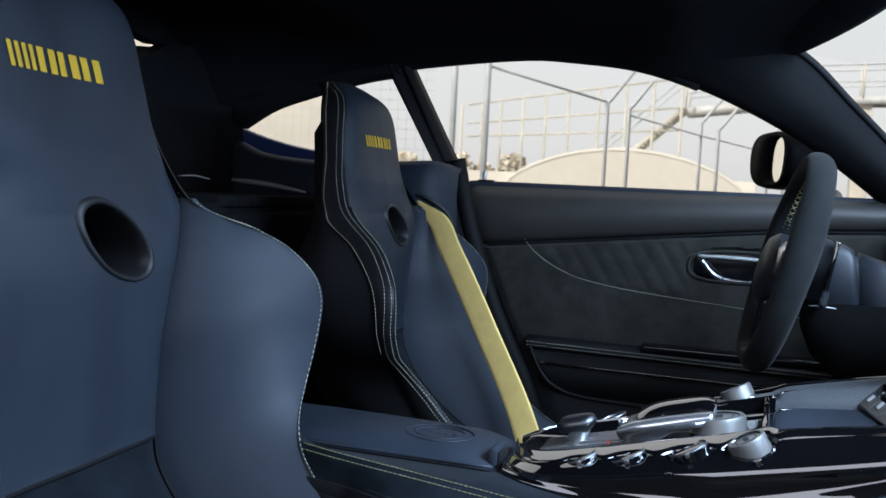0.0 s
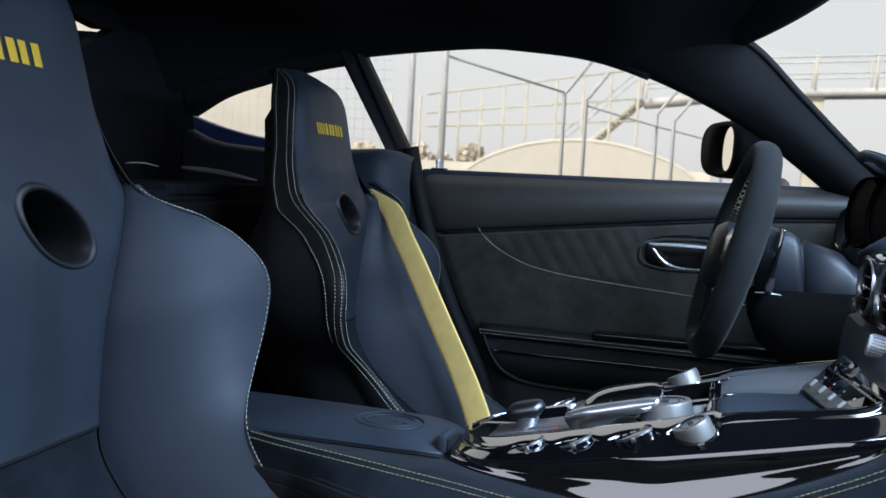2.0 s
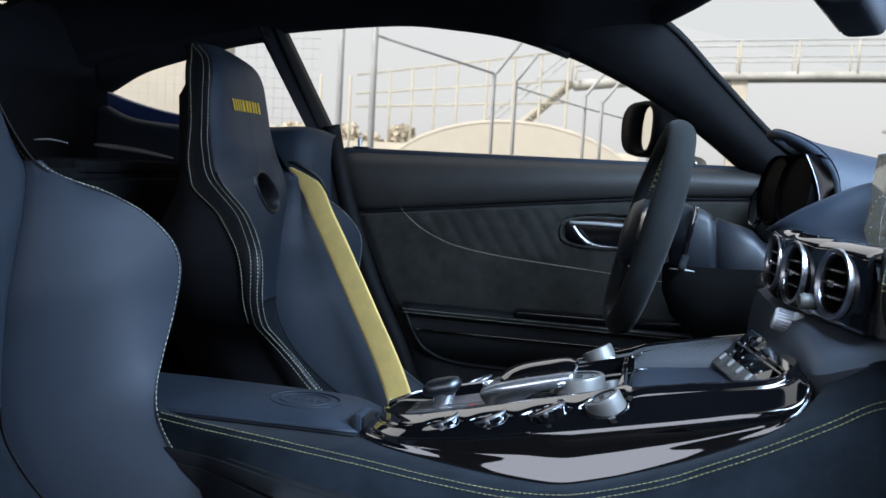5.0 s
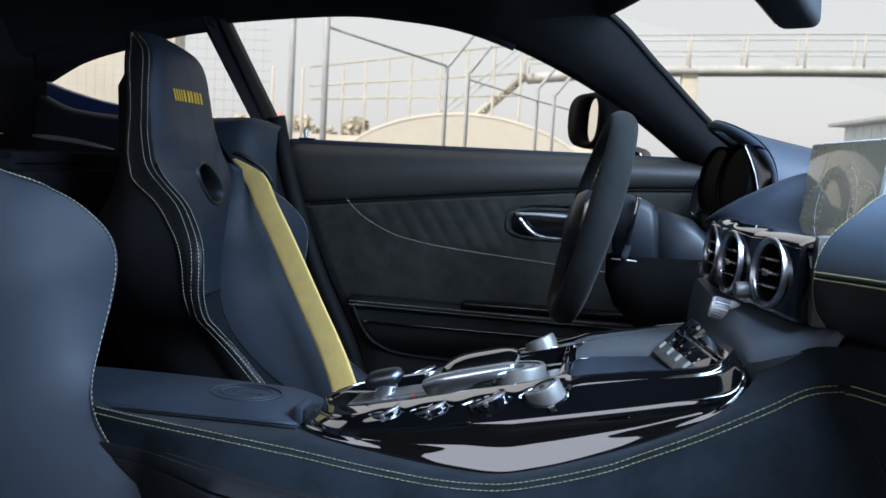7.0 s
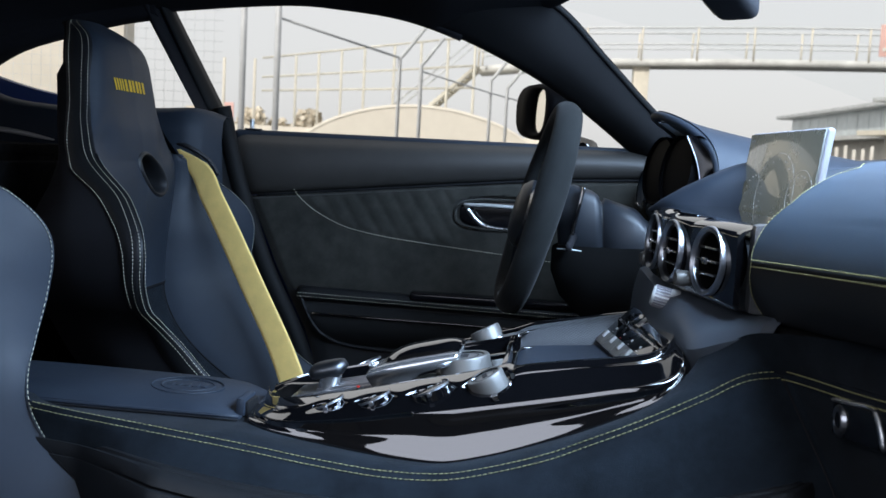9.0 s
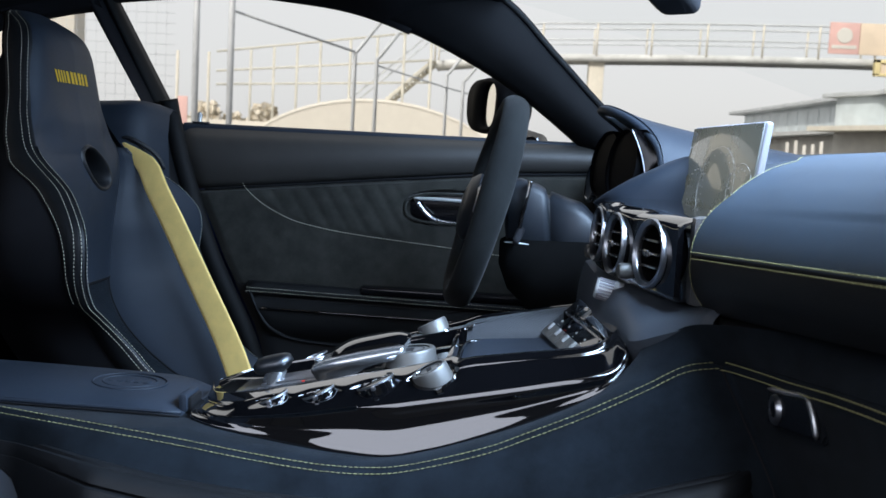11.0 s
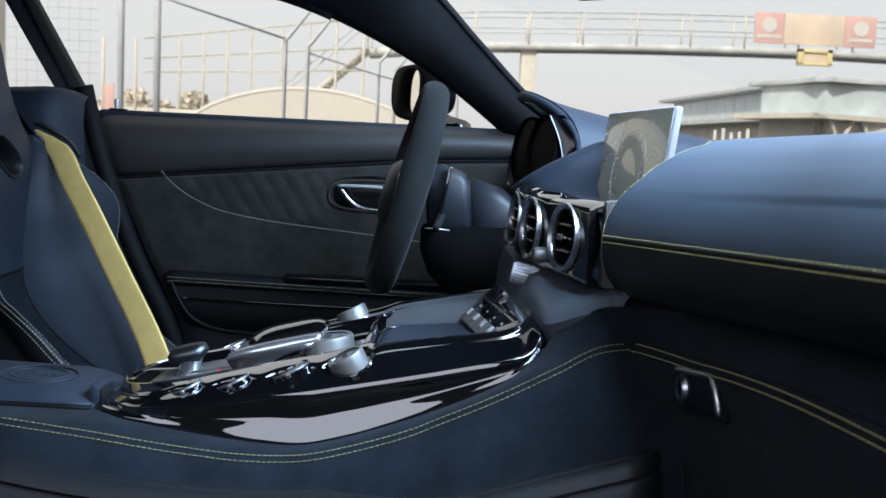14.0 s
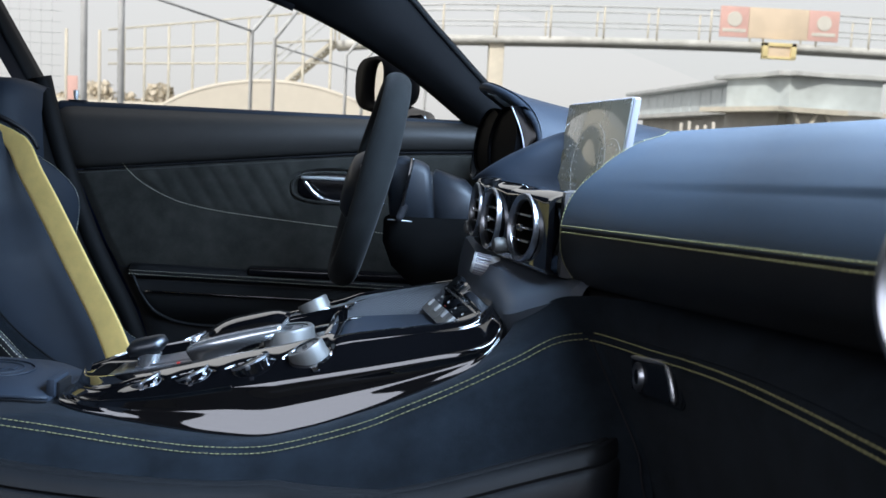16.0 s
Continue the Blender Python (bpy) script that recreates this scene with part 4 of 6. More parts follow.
KNOB_AT = (0.199, 0.119, 0.659)


TRENCH = curve_of([(-0.066, 0.012, 0.608), (-0.056, 0.045, 0.611), (-0.040, 0.066, 0.6105), (0.0, 0.080, 0.613), (0.070, 0.086, 0.628), (0.150, 0.089, 0.649), (0.220, 0.090, 0.668), (0.40, 0.09, 0.70)])


def crown(x, y):
    """The height of the panel's shoulder, which falls gently towards the flank."""
    e, z = SHOULDER(x)
    return z + 0.0085 * (1 - (y / e) ** 2)


def slant(p):
    """The panel's front end runs aslant: its far corner lies further back."""
    return (p[0] - 0.17 * max(0.0, min(1.0, (p[0] - 0.325) / 0.07)) * (p[1] + 0.12), p[1], p[2])


def hollow(x):
    return sum(0.011 * math.exp(-(abs(x - 0.002 - p[0]) / (p[3] * 1.12)) ** 4) for p in BUTTONS) + 0.020 * math.exp(-(abs(x - KNOB_AT[0]) / 0.024) ** 4)


for s in (-1, 1):
    rows = []
    for x in np.concatenate([np.linspace(-0.066, 0.23, 150), np.linspace(0.232, 0.396, 50)]):
        e, z = SHOULDER(x)
        c, zc = CREASE(x)
        k, zk = SKIRT(x)
        d = hollow(x) * max(0.0, min(1.0, (0.222 - x) / 0.01))
        in_tray = max(0.0, min(1.0, (x - TRAY[0]) / 0.012))
        first = min(TRENCH(x)[0], e * 0.72) * (1 - in_tray) + 0.1045 * min(1.0, e / 0.114) * in_tray
        prof = [np.array((first + (e - d - 0.004 - first) * g, 0.0)) for g in np.linspace(0, 1, 9)]
        for q in prof:
            q[1] = crown(x, q[0]) * (1 - in_tray) + (z + 0.002) * in_tray
        prof = [np.array((prof[0][0] - 0.003, prof[0][1] - 0.003 - 0.001 * in_tray)), np.array((prof[0][0] - 0.0012, prof[0][1] - 0.0006))] + prof
        edge_z = crown(x, e - d) * (1 - in_tray) + z * in_tray
        fall = max(0.0, edge_z - zc)
        prof += spline([(e - d - 0.002, edge_z - 0.0001), (e - d + 0.0012, edge_z - 0.12 * fall), (e - d + 0.004, edge_z - 0.30 * fall), (e * 0.5 + c * 0.5, edge_z * 0.40 + zc * 0.60), (c, zc)], 16)
        u = max(0.0, min(1.0, (x - 0.125) / 0.04)) * max(0.0, min(1.0, (0.384 - x) / 0.012))
        prof += [np.array((c + 0.0004 * u, zc - 0.0008 * u)), np.array((c + 0.0016 * u, zc - 0.0040 * u)), np.array((c + 0.0017 * u, zc - 0.0046 * u))]
        h = zc - 0.006 * u - zk
        mid_y, mid_z = c + (k - c) * 0.30, zk + h * 0.50
        prof += spline([(c + 0.0018 * u, zc - 0.0052 * u), (c * 0.5 + mid_y * 0.5, (zc - 0.006 * u) * 0.5 + mid_z * 0.5), (mid_y, mid_z)], 6)
        prof += spline([(mid_y + 0.0004, mid_z - 0.001), (mid_y + (k - mid_y) * 0.46, mid_z + (zk - mid_z) * 0.5), (k, zk), (k + 0.0004, zk - 0.004), (k - 0.001, zk - 0.012)], 14)
        low = 0.008 * max(0.0, min(1.0, (0.13 - x) / 0.12)) * (s > 0)
        rows.append([slant((x, s * q[0], q[1] - low)) for q in prof])
    part("side_face", grid_bm(rows, flip=s < 0), PIANO, panel, "gloss black curved flank", sharp=28)
rows = []
for x in np.linspace(-0.066, TRAY[0] + 0.004, 40):
    w, z = min(TRENCH(x)[0], SHOULDER(x)[0] * 0.72), TRENCH(x)[1]
    rows.append([(x, -w + 0.002, crown(x, w) - 0.0025)] + [(x, (w - 0.006) * g, z) for g in np.linspace(-1, 1, 5)] + [(x, w - 0.002, crown(x, w) - 0.0025)])
part("top_face", grid_bm(rows), PIANO, panel)
end = [(x, y, z) for x, y, z in ((0.396, -0.045, 0.720), (0.396, 0.045, 0.720), (0.398, 0.080, 0.712), (0.398, 0.08, 0.66), (0.398, -0.08, 0.66), (0.398, -0.080, 0.712))]
bm = bmesh.new()
bm.faces.new([bm.verts.new(slant(p)) for p in end])
part("end_face", thick(bm, 0.004), PIANO, panel)
rows = [[slant((x, w * g, SHOULDER(x)[1] + 0.0015)) for g in np.linspace(-1, 1, 5)] for x, w in ((0.372, 0.098), (0.380, 0.090), (0.388, 0.076), (0.396, 0.046))]
part("end_top", grid_bm(rows), PIANO, panel)
# tray walls in carbon weave, tray floor
rows_n, rows_f, rows_b = [], [], []
for x in np.linspace(0.135, TRAY[0], 12):
    e, z = SHOULDER(x)
    g = (x - 0.135) / (TRAY[0] - 0.135)
    rows_f.append([(x, 0.112, z + 0.003 * g), (x, 0.106, z + 0.004), (x, 0.098, z + 0.003 - 0.004 * g), (x, 0.094, z + 0.002 - 0.012 * g), (x, 0.088, z + 0.001 - 0.022 * g), (x, 0.078, z - 0.024 * g)])
for x in np.linspace(TRAY[0] + 0.004, TRAY[1], 24):
    z = SHOULDER(x)[1]
    fl = 0.655 + 0.10 * (x - 0.2)
    g = (x - TRAY[0]) / (TRAY[1] - TRAY[0])
    rows_f.append([(x, 0.112 + 0.004 * g, z + 0.004 + 0.006 * g), (x, 0.108 + 0.004 * g, z + 0.005 + 0.006 * g), (x, 0.101 + 0.002 * g, z - 0.001 + 0.003 * g), (x, 0.096, z * 0.6 + fl * 0.4), (x, 0.090, fl + 0.008), (x, 0.078, fl)])
    rows_n.append([(x, -0.1045, z + 0.001), (x, -0.096, fl + 0.010), (x, -0.084, fl)])
    rows_b.append([(x, -0.084, fl), (x, 0, fl), (x, 0.078, fl)])
part("tray_wall", grid_bm(rows_f), CARBON, panel, "carbon weave tray wall")
part("tray_wall", grid_bm(rows_n), CARBON, panel)
part("tray_floor", grid_bm(rows_b), PLASTIC, panel)
rows = []
for x in np.linspace(0.217, 0.322, 20):
    lift = 0.0035 * min(1.0, (x - 0.217) / 0.012)
    rows.append([(x + 0.010 * max(0.0, abs(g) - 0.6) ** 2, -0.004 + 0.080 * g, 0.6630 + 0.085 * (x - 0.217) + lift + 0.003 * abs(g) ** 4) for g in np.linspace(-1, 1, 13)])
lid = part("tray_lid", sheet_bm(rows, (0, 0, -0.010)), LEATHER, panel, "soft black tray mat")
part("lid_rim", tube_bm(spline([(0.236, -0.078, 0.669), (0.219, -0.068, 0.668), (0.2155, 0.0, 0.667), (0.219, 0.060, 0.668), (0.236, 0.072, 0.669)], 20), 0.0018, 8), PIANO, lid)
part("back_wall", box_bm((-0.003, -0.080, -0.002), (0.003, 0.080, 0.0235), 0.002, pose(0.213, 0, 0.657, 0, -12, 0)), PIANO, panel)
# gloss rim of the far side running up to the dash
rows = []
for x in np.linspace(0.13, 0.350, 30):
    z = SHOULDER(x)[1]
    f = (x - 0.13) / 0.22
    rows.append([(x, 0.126, z - 0.004), (x, 0.121, z + 0.004 + 0.007 * f), (x, 0.115, z + 0.0055 + 0.007 * f), (x, 0.111, z + 0.003 + 0.006 * f)])
part("far_rim", grid_bm(rows), PIANO, panel, "gloss black rim")
# button strip at the front end
m = pose(0.357, 0.0, 0.6985, 4, -44, 11)
strip_ob = part("button_strip", box_bm((-0.036, -0.096, -0.006), (0.028, 0.100, 0.003), 0.003, m), PIANO, panel, "gloss black strip with silver rocker buttons")
for k in range(6):
    y = -0.090 + 0.0305 * k
    rk = part("rocker", box_bm((-0.0345, y, 0.001), (-0.0155, y + 0.0295, 0.0065), 0.0020, m), KNOB, strip_ob, "silver rocker button")
    part("ridge", box_bm((-0.026, y + 0.0125, 0.005), (-0.016, y + 0.0165, 0.0095), 0.0015, m), HANDLE, rk)
    part("pictogram", box_bm((-0.0085, y + 0.0135, 0.0032), (-0.0055, y + 0.0165, 0.0036), 0.0, m), MARK, strip_ob)
    part("lamp_mark", box_bm((-0.0135, y + 0.013, 0.0032), (-0.0128, y + 0.017, 0.0036), 0.0, m), RED if k in (1, 4) else MARK, strip_ob)
part("strip_line", box_bm((0.0030, -0.092, 0.002), (0.0052, 0.094, 0.0056), 0.0006, m), SILVER, strip_ob)
for y in (-0.062, -0.006, 0.050):
    wk = part("wide_key", box_bm((0.009, y - 0.026, 0.002), (0.025, y + 0.026, 0.0062), 0.0018, m), PIANO, strip_ob, "gloss black key")
    part("key_end", box_bm((0.0105, y - 0.024, 0.0060), (0.0235, y - 0.013, 0.0070), 0.0004, m), SILVER, wk)


def dial(name, at, r, h, normal, label, top=KNOB):
    m = facing(at, normal)
    base = part(name, lathe_bm([(r * 0.76, h - 0.0006), (r * 0.80, h), (r * 0.94, h - 0.0002), (r, h - 0.0025), (r * 1.0, h * 0.30), (r * 1.03, h * 0.2), (r * 1.03, -0.004)], 48, m), KNOB, panel, label)
    part("collar", lathe_bm([(r * 1.04, 0.0005), (r * 1.14, 0.0015), (r * 1.20, 0.0012), (r * 1.22, -0.001), (r * 1.18, -0.006)], 48, m), CHROME, base)
    part("cap", lathe_bm([(0, h - 0.0014), (r * 0.70, h - 0.0016), (r * 0.745, h - 0.0020)], 40, m), top, base)
    part("cap_groove", lathe_bm([(r * 0.52, h - 0.0013), (r * 0.55, h - 0.0010), (r * 0.58, h - 0.0013)], 36, m), PLASTIC, base)
    part("mark", box_bm((-r * 0.30, -r * 0.14, h - 0.0015), (r * 0.30, r * 0.14, h - 0.0009), 0.0, m), PLASTIC, base)
    for w in (-1, 1):
        part("lug", box_bm((-0.0045, -0.0035, -0.005), (0.0045, 0.0035, 0.0012), 0.0014, m @ pose(w * r * 1.24, 0, 0)), CHROME, base)
    return base


for s in (-1, 1):
    dial("drive_knob", (KNOB_AT[0], s * KNOB_AT[1], KNOB_AT[2]) if s < 0 else (0.178, 0.117, 0.664), 0.0195, 0.018, (-0.48, s * 0.10, 0.87), "pale silver rotary knob with printed mark", KNOB_TOP)
    for x, y, z, r in BUTTONS:
        m = facing((x, s * y, z), (-0.44, s * 0.02, 0.90))
        b = part("round_button", lathe_bm([(0, 0.0006), (r * 0.80, 0.0006), (r * 0.87, 0.0), (r * 0.90, -0.001), (r * 0.86, -0.010)], 36, m), PIANO, panel, "gloss black round button in a chrome ring")
        part("ring", lathe_bm([(r * 0.90, -0.001), (r * 0.905, 0.0008), (r * 0.93, 0.0013), (r * 0.955, 0.0008), (r * 0.96, -0.0012)], 44, m), RINGS, b)
        part("seat_ring", lathe_bm([(r * 0.96, -0.0010), (r * 0.985, -0.0016), (r * 0.96, -0.016)], 40, m), PIANO, b)
        part("pictogram", box_bm((-0.0006, -0.0030, 0.0014), (0.0006, 0.0030, 0.0018), 0.0, m), MARK, b)
        for w in (1,):
            part("ear", box_bm((-0.0028, -0.0022, -0.004), (0.0028, 0.0022, 0.0006), 0.0010, m @ pose(w * r * 1.06, 0, 0)), RINGS, b, "small chrome lug")
# central rotary dial
dial("menu_dial", (0.162, -0.012, 0.6545), 0.0285, 0.017, (-0.16, 0.0, 0.99), "large silver rotary dial", KNOB_TOP)
# drive lever
lv = thing("drive_lever", (0.0, 0.0, 0.61), "short dark silver drive selector lever", "gear lever")
part("stem", lathe_bm([(0.0135, -0.006), (0.0125, 0.010), (0.012, 0.024), (0.013, 0.030), (0, 0.031)], 24, pose(0.002, -0.010, 0.606, 0, 6, 0)), ARCH, lv, "satin silver stem")
rows = []
for k in range(9):
    f = k / 8
    x = -0.024 + 0.046 * f
    w = 0.018 * math.sqrt(max(0.02, 1 - (2 * f - 1) ** 4))
    h = 0.0105 * math.sqrt(max(0.02, 1 - (2 * f - 1) ** 4))
    z = 0.636 + 0.012 * f
    rows.append([(x + 0.003, -0.010 + w * math.cos(a), z + h * math.sin(a)) for a in np.linspace(0, 2 * math.pi, 17)[:-1]])
part("grip", capped(grid_bm(rows, closed=True), rows), material("dark_silver", (0.12, 0.125, 0.135), 0.40, metal=1.0), lv, "dark satin grip")
part("lever_plate", box_bm((-0.05, -0.030, -0.003), (0.052, 0.030, 0.002), 0.002, pose(0.012, 0.0, 0.620, 0, -13, 0)), CARBON, lv, "carbon weave plate")
for k in range(5):
    part("rib", box_bm((-0.02, -0.021 + 0.010 * k, 0.002), (0.050, -0.0192 + 0.010 * k, 0.0045), 0.0004, pose(0.012, 0.0, 0.620, 0, -13, 0)), RINGS, lv)
part("position_light", box_bm((0.031, -0.035, 0.002), (0.034, -0.033, 0.004), 0.0, pose(0.012, 0.0, 0.620, 0, -13, 0)), RED, lv)
# palm rest over the touch pad
RISE = curve_of([(0.04, 0.0050), (0.16, -0.0045)])
rest = thing("palm_rest", (0.10, 0.0, 0.62), "satin silver palm rest bridging over the dial", "palm rest")
top = spline([(0.053, 0.638), (0.051, 0.6445), (0.062, 0.652), (0.0775, 0.6585), (0.100, 0.6665), (0.120, 0.673), (0.142, 0.6800), (0.154, 0.683)], 22)
under = spline([(0.1555, 0.676), (0.150, 0.6680), (0.134, 0.6615), (0.118, 0.655), (0.106, 0.647), (0.099, 0.638), (0.097, 0.628), (0.086, 0.620), (0.066, 0.624), (0.056, 0.633)], 22)
loop = [q + np.array((0.0, RISE(q[0]))) for q in top + under]
mid = sum(loop) / len(loop)
rows = []
for k in range(15):
    g = -1 + 2 * k / 14
    sc = 0.80 + 0.20 * math.sqrt(max(0.0, 1 - abs(g) ** 5))
    y = -0.004 + 0.033 * g
    rows.append([(mid[0] + (q[0] - mid[0]) * (0.9 + 0.1 * sc), y, (q[1] - 0.002) + (mid[1] + 0.35 * (q[0] - mid[0]) - q[1]) * (1 - sc)) for q in loop])
part("arch", capped(grid_bm(rows, closed=True), rows), ARCH, rest, "satin silver bridge with a thick foot", sharp=50)
rows = []
for k in range(12):
    f = k / 11
    x = 0.072 + 0.082 * f
    z = float(np.interp(x, [p[0] for p in top[5:]], [p[1] for p in top[5:]])) + RISE(x) + 0.0030
    rows.append([(x, 0.008 + 0.033 * g, z + 0.0070 * (1 - g * g) - 0.005 * (2 * f - 1) ** 4) for g in np.linspace(-1, 1, 11)])
part("touch_pad", sheet_bm(rows, (0, 0, -0.010)), PIANO, rest, "gloss black touch pad")
part("foot", lathe_bm([(0.017, 0), (0.014, 0.012), (0.016, 0.03)], 24, pose(0.066, -0.012, 0.622)), SILVER, rest)

# ---- dashboard ----
dash = thing("dashboard", (0.6, 0.0, 0.6), "black leather dashboard with yellow stitched seams", "dashboard", kind="structure")
PAD = [(0.020, -0.052), (0.005, -0.029), (0.0, 0.0), (0.007, 0.024), (0.024, 0.048), (0.054, 0.072), (0.100, 0.093), (0.18, 0.108), (0.37, 0.122), (0.62, 0.134), (0.74, 0.138)]


def pad_pt(y, k):
    """A point of the passenger pad; k runs along its profile, from the lower edge to the windscreen."""
    n0 = np.array((0.438 + 0.15 * (-0.15 - y), 0.808 + 0.064 * (-0.15 - y)))
    prof = spline(PAD, 60)
    i = min(int(k * 59), 58)
    q = prof[i] + (prof[i + 1] - prof[i]) * (k * 59 - i)
    sx = 1.0 - 0.15 * (-0.15 - y) / 0.7 if q[0] > 0.02 else 1.0
    return (n0[0] + q[0] * sx, y, n0[1] + q[1] * (1 - 0.41 * (-0.15 - y) if q[1] > 0 else 1.0 - 0.5 * (-0.15 - y)))


K_SPLIT = 2.0 / 10


def edge_y(k):
    """The pad's inboard edge leans towards the middle of the car as it rises."""
    return -0.150 + 0.010 * min(1, abs(k - 0.2) / 0.15) + 0.05 * max(0.0, k - 0.45) / 0.2 + 1.2 * max(0.0, k - 0.62)


def pad_bm(k0, k1, m):
    rows = []
    for k in np.linspace(k0, k1, m):
        e = edge_y(k)
        row = [pad_pt(e + (-0.86 - e) * f, k) for f in np.linspace(0, 1, 40)]
        rows.append([tuple(Vector(row[0]) + Vector((0.030, 0.004, -0.006))), tuple(Vector(row[0]) + Vector((0.004, 0.003, -0.002)))] + row)
    for at, step in ((0, -1), (-1, 1)):
        rim = [tuple(Vector(p) + Vector((0.012, 0, 0.002 * step))) for p in rows[at]]
        rows = [rim] + rows if at == 0 else rows + [rim]
    return sheet_bm(rows, (0.006, 0, -0.003))


# lightened leather above the seam, the darkest below: shading put into the colour
part("dash_pad_upper", pad_bm(K_SPLIT + 0.006, 1.0, 60), LEATHER_DASH, dash, "smooth black leather upper pad, tinted with painted daylight")
part("dash_pad_lower", pad_bm(0.0, K_SPLIT - 0.006, 16), LEATHER_DARK, dash, "black leather lower pad, darkened as painted shade")
part("seam_groove", tube_bm([Vector(pad_pt(y, K_SPLIT)) + Vector((0.003, 0, 0)) for y in np.linspace(-0.15, -0.85, 30)], 0.0035, 8), THREAD_DARK, dash)
for dk in (0.0125, -0.0105):
    part("stitching", stitch_bm([Vector(pad_pt(y, K_SPLIT + dk)) + Vector((-0.0008, 0, 0.0003)) for y in np.linspace(-0.152, -0.85, 60)], 0.0050, 0.0008, 0.0007), THREAD, dash, "yellow stitched seam")
line = [Vector(pad_pt(edge_y(k) - 0.004, k)) + Vector((-0.0012, 0, 0.0008)) for k in np.linspace(0.0, 0.66, 80)]
part("stitching", stitch_bm(line, 0.0030, 0.0010, 0.0004), THREAD, dash)
# dash behind the screen, over to the driver's side
rows = []
for y in np.linspace(-0.20, 0.80, 40):
    rows.append([(0.53, y, 0.845), (0.535, y, 0.872), (0.57, y, 0.896), (0.68, y, 0.915), (0.85, y, 0.929), (1.05, y, 0.941), (1.18, y, 0.946)])
part("dash_top", thick(grid_bm(rows), 0.01), LEATHER_DASH, dash, "black leather dash top, tinted with painted daylight")
part("sensor", lathe_bm([(0, 0.003), (0.05, 0.002), (0.06, 0.0)], 32, pose(0.98, -0.05, 0.936, 0, -3, 0)), LEATHER_DASH, dash)
# knee panel with the glovebox
PLAN = curve_of([(0.0, 0.468, -0.179), (0.12, 0.477, -0.20), (0.3, 0.497, -0.30), (0.6, 0.520, -0.49), (0.85, 0.533, -0.66), (1.0, 0.54, -0.80)])
STK = curve_of([(0.0, 0.7125), (0.12, 0.7155), (0.3, 0.7248), (0.45, 0.736), (0.6, 0.7445), (0.85, 0.7535), (1.0, 0.758)])
rows = []
for f in np.linspace(0, 1, 40):
    x, y = PLAN(f)
    z = STK(f)
    c = (1 - f) ** 3
    rows.append([(x + 0.06, y + 0.02, z + 0.030), (x + 0.020, y + 0.008, z + 0.024), (x + 0.006, y, z + 0.010), (x, y, z), (x - 0.001 + 0.005 * c, y - 0.011 * c, z - 0.012),
                 (x + 0.008 + 0.010 * c, y - 0.04 * c, z - 0.045), (x + 0.020 + 0.016 * c, y - 0.08 * c, z - 0.09), (x + 0.030 + 0.010 * c, y - 0.095 * c, z - 0.12), (x + 0.08, y - 0.1 * c, z - 0.25), (x + 0.10, y - 0.1 * c, 0.26)])
part("knee_panel", grid_bm(rows, flip=True), SUEDE, dash, "black suede knee panel")
part("panel_seam", tube_bm(spline([Vector(p) + Vector((-0.0008, -0.0008, 0)) for p in rows[0][3:9]], 24), 0.0009, 6), LINING, dash, "thin raised seam")
crest = spline([(0.366, -0.153, 0.674), (0.382, -0.144, 0.688), (0.395, -0.132, 0.701), (0.407, -0.126, 0.718), (0.424, -0.152, 0.7325), (0.442, -0.180, 0.747), (0.475, -0.24, 0.757), (0.515, -0.34, 0.768), (0.548, -0.50, 0.780), (0.575, -0.66, 0.788), (0.590, -0.82, 0.794)], 44)
foot = spline([(0.372, -0.197, 0.671), (0.392, -0.195, 0.6835), (0.410, -0.192, 0.6935), (0.428, -0.189, 0.7035), (0.446, -0.184, 0.7090), (0.462, -0.181, 0.7118), (0.480, -0.215, 0.7185), (0.4985, -0.31, 0.730), (0.5205, -0.49, 0.7490), (0.5335, -0.66, 0.7580), (0.5405, -0.82, 0.7625)], 44)
part("suede_shoulder", sheet_bm([[b * (1 - g) + a * g + np.array((-0.001, -0.002, 0.002)) * math.sin(math.pi * g) for g in np.linspace(0, 1, 8)] for a, b in zip(crest, foot)], (0.012, 0.004, -0.006)), SUEDE, dash, "black suede shoulder")
for d in (0.001, -0.0068):
    part("stitching", stitch_bm([(PLAN(f)[0] - 0.0042, PLAN(f)[1] - 0.0015, STK(f) + d * (1 - 0.40 * f)) for f in np.linspace(0, 1, 60)], 0.0046, 0.0012, 0.0007), THREAD, dash, "yellow double stitching")
# glovebox catch
tu = Vector((0.19, -0.97, 0.14)).normalized()
tv = (Vector((0, 0, 1)) - tu * tu.z).normalized()
tn = tu.cross(tv)
gc = Vector((0.500, -0.315, 0.704))
gm = Matrix(((tu.x, tv.x, tn.x, gc.x), (tu.y, tv.y, tn.y, gc.y), (tu.z, tv.z, tn.z, gc.z), (0, 0, 0, 1)))
catch = thing("glovebox_catch", tuple(gc), "chrome-framed glovebox catch with a lock barrel", "catch")
out = [(-0.040, -0.014), (0.036, -0.016), (0.041, -0.010), (0.038, 0.004), (0.028, 0.014), (-0.040, 0.014)]
part("frame", prism_bm([(x * 1.12 + 0.004, y * 1.2) for x, y in out], 0.006, gm @ pose(0, 0, -0.0055), 0.002), SUEDE, catch)
part("pull", prism_bm([(x * 0.96, y * 0.94) for x, y in out], 0.004, gm @ pose(0, 0, 0.001), 0.0012), GLOSS, catch, "black pull plate")
edge = spline([(-0.040, 0.0145, 0.004), (-0.005, 0.0150, 0.005), (0.026, 0.0150, 0.005), (0.034, 0.009, 0.005), (0.040, -0.002, 0.005), (0.042, -0.015, 0.004)], 26)
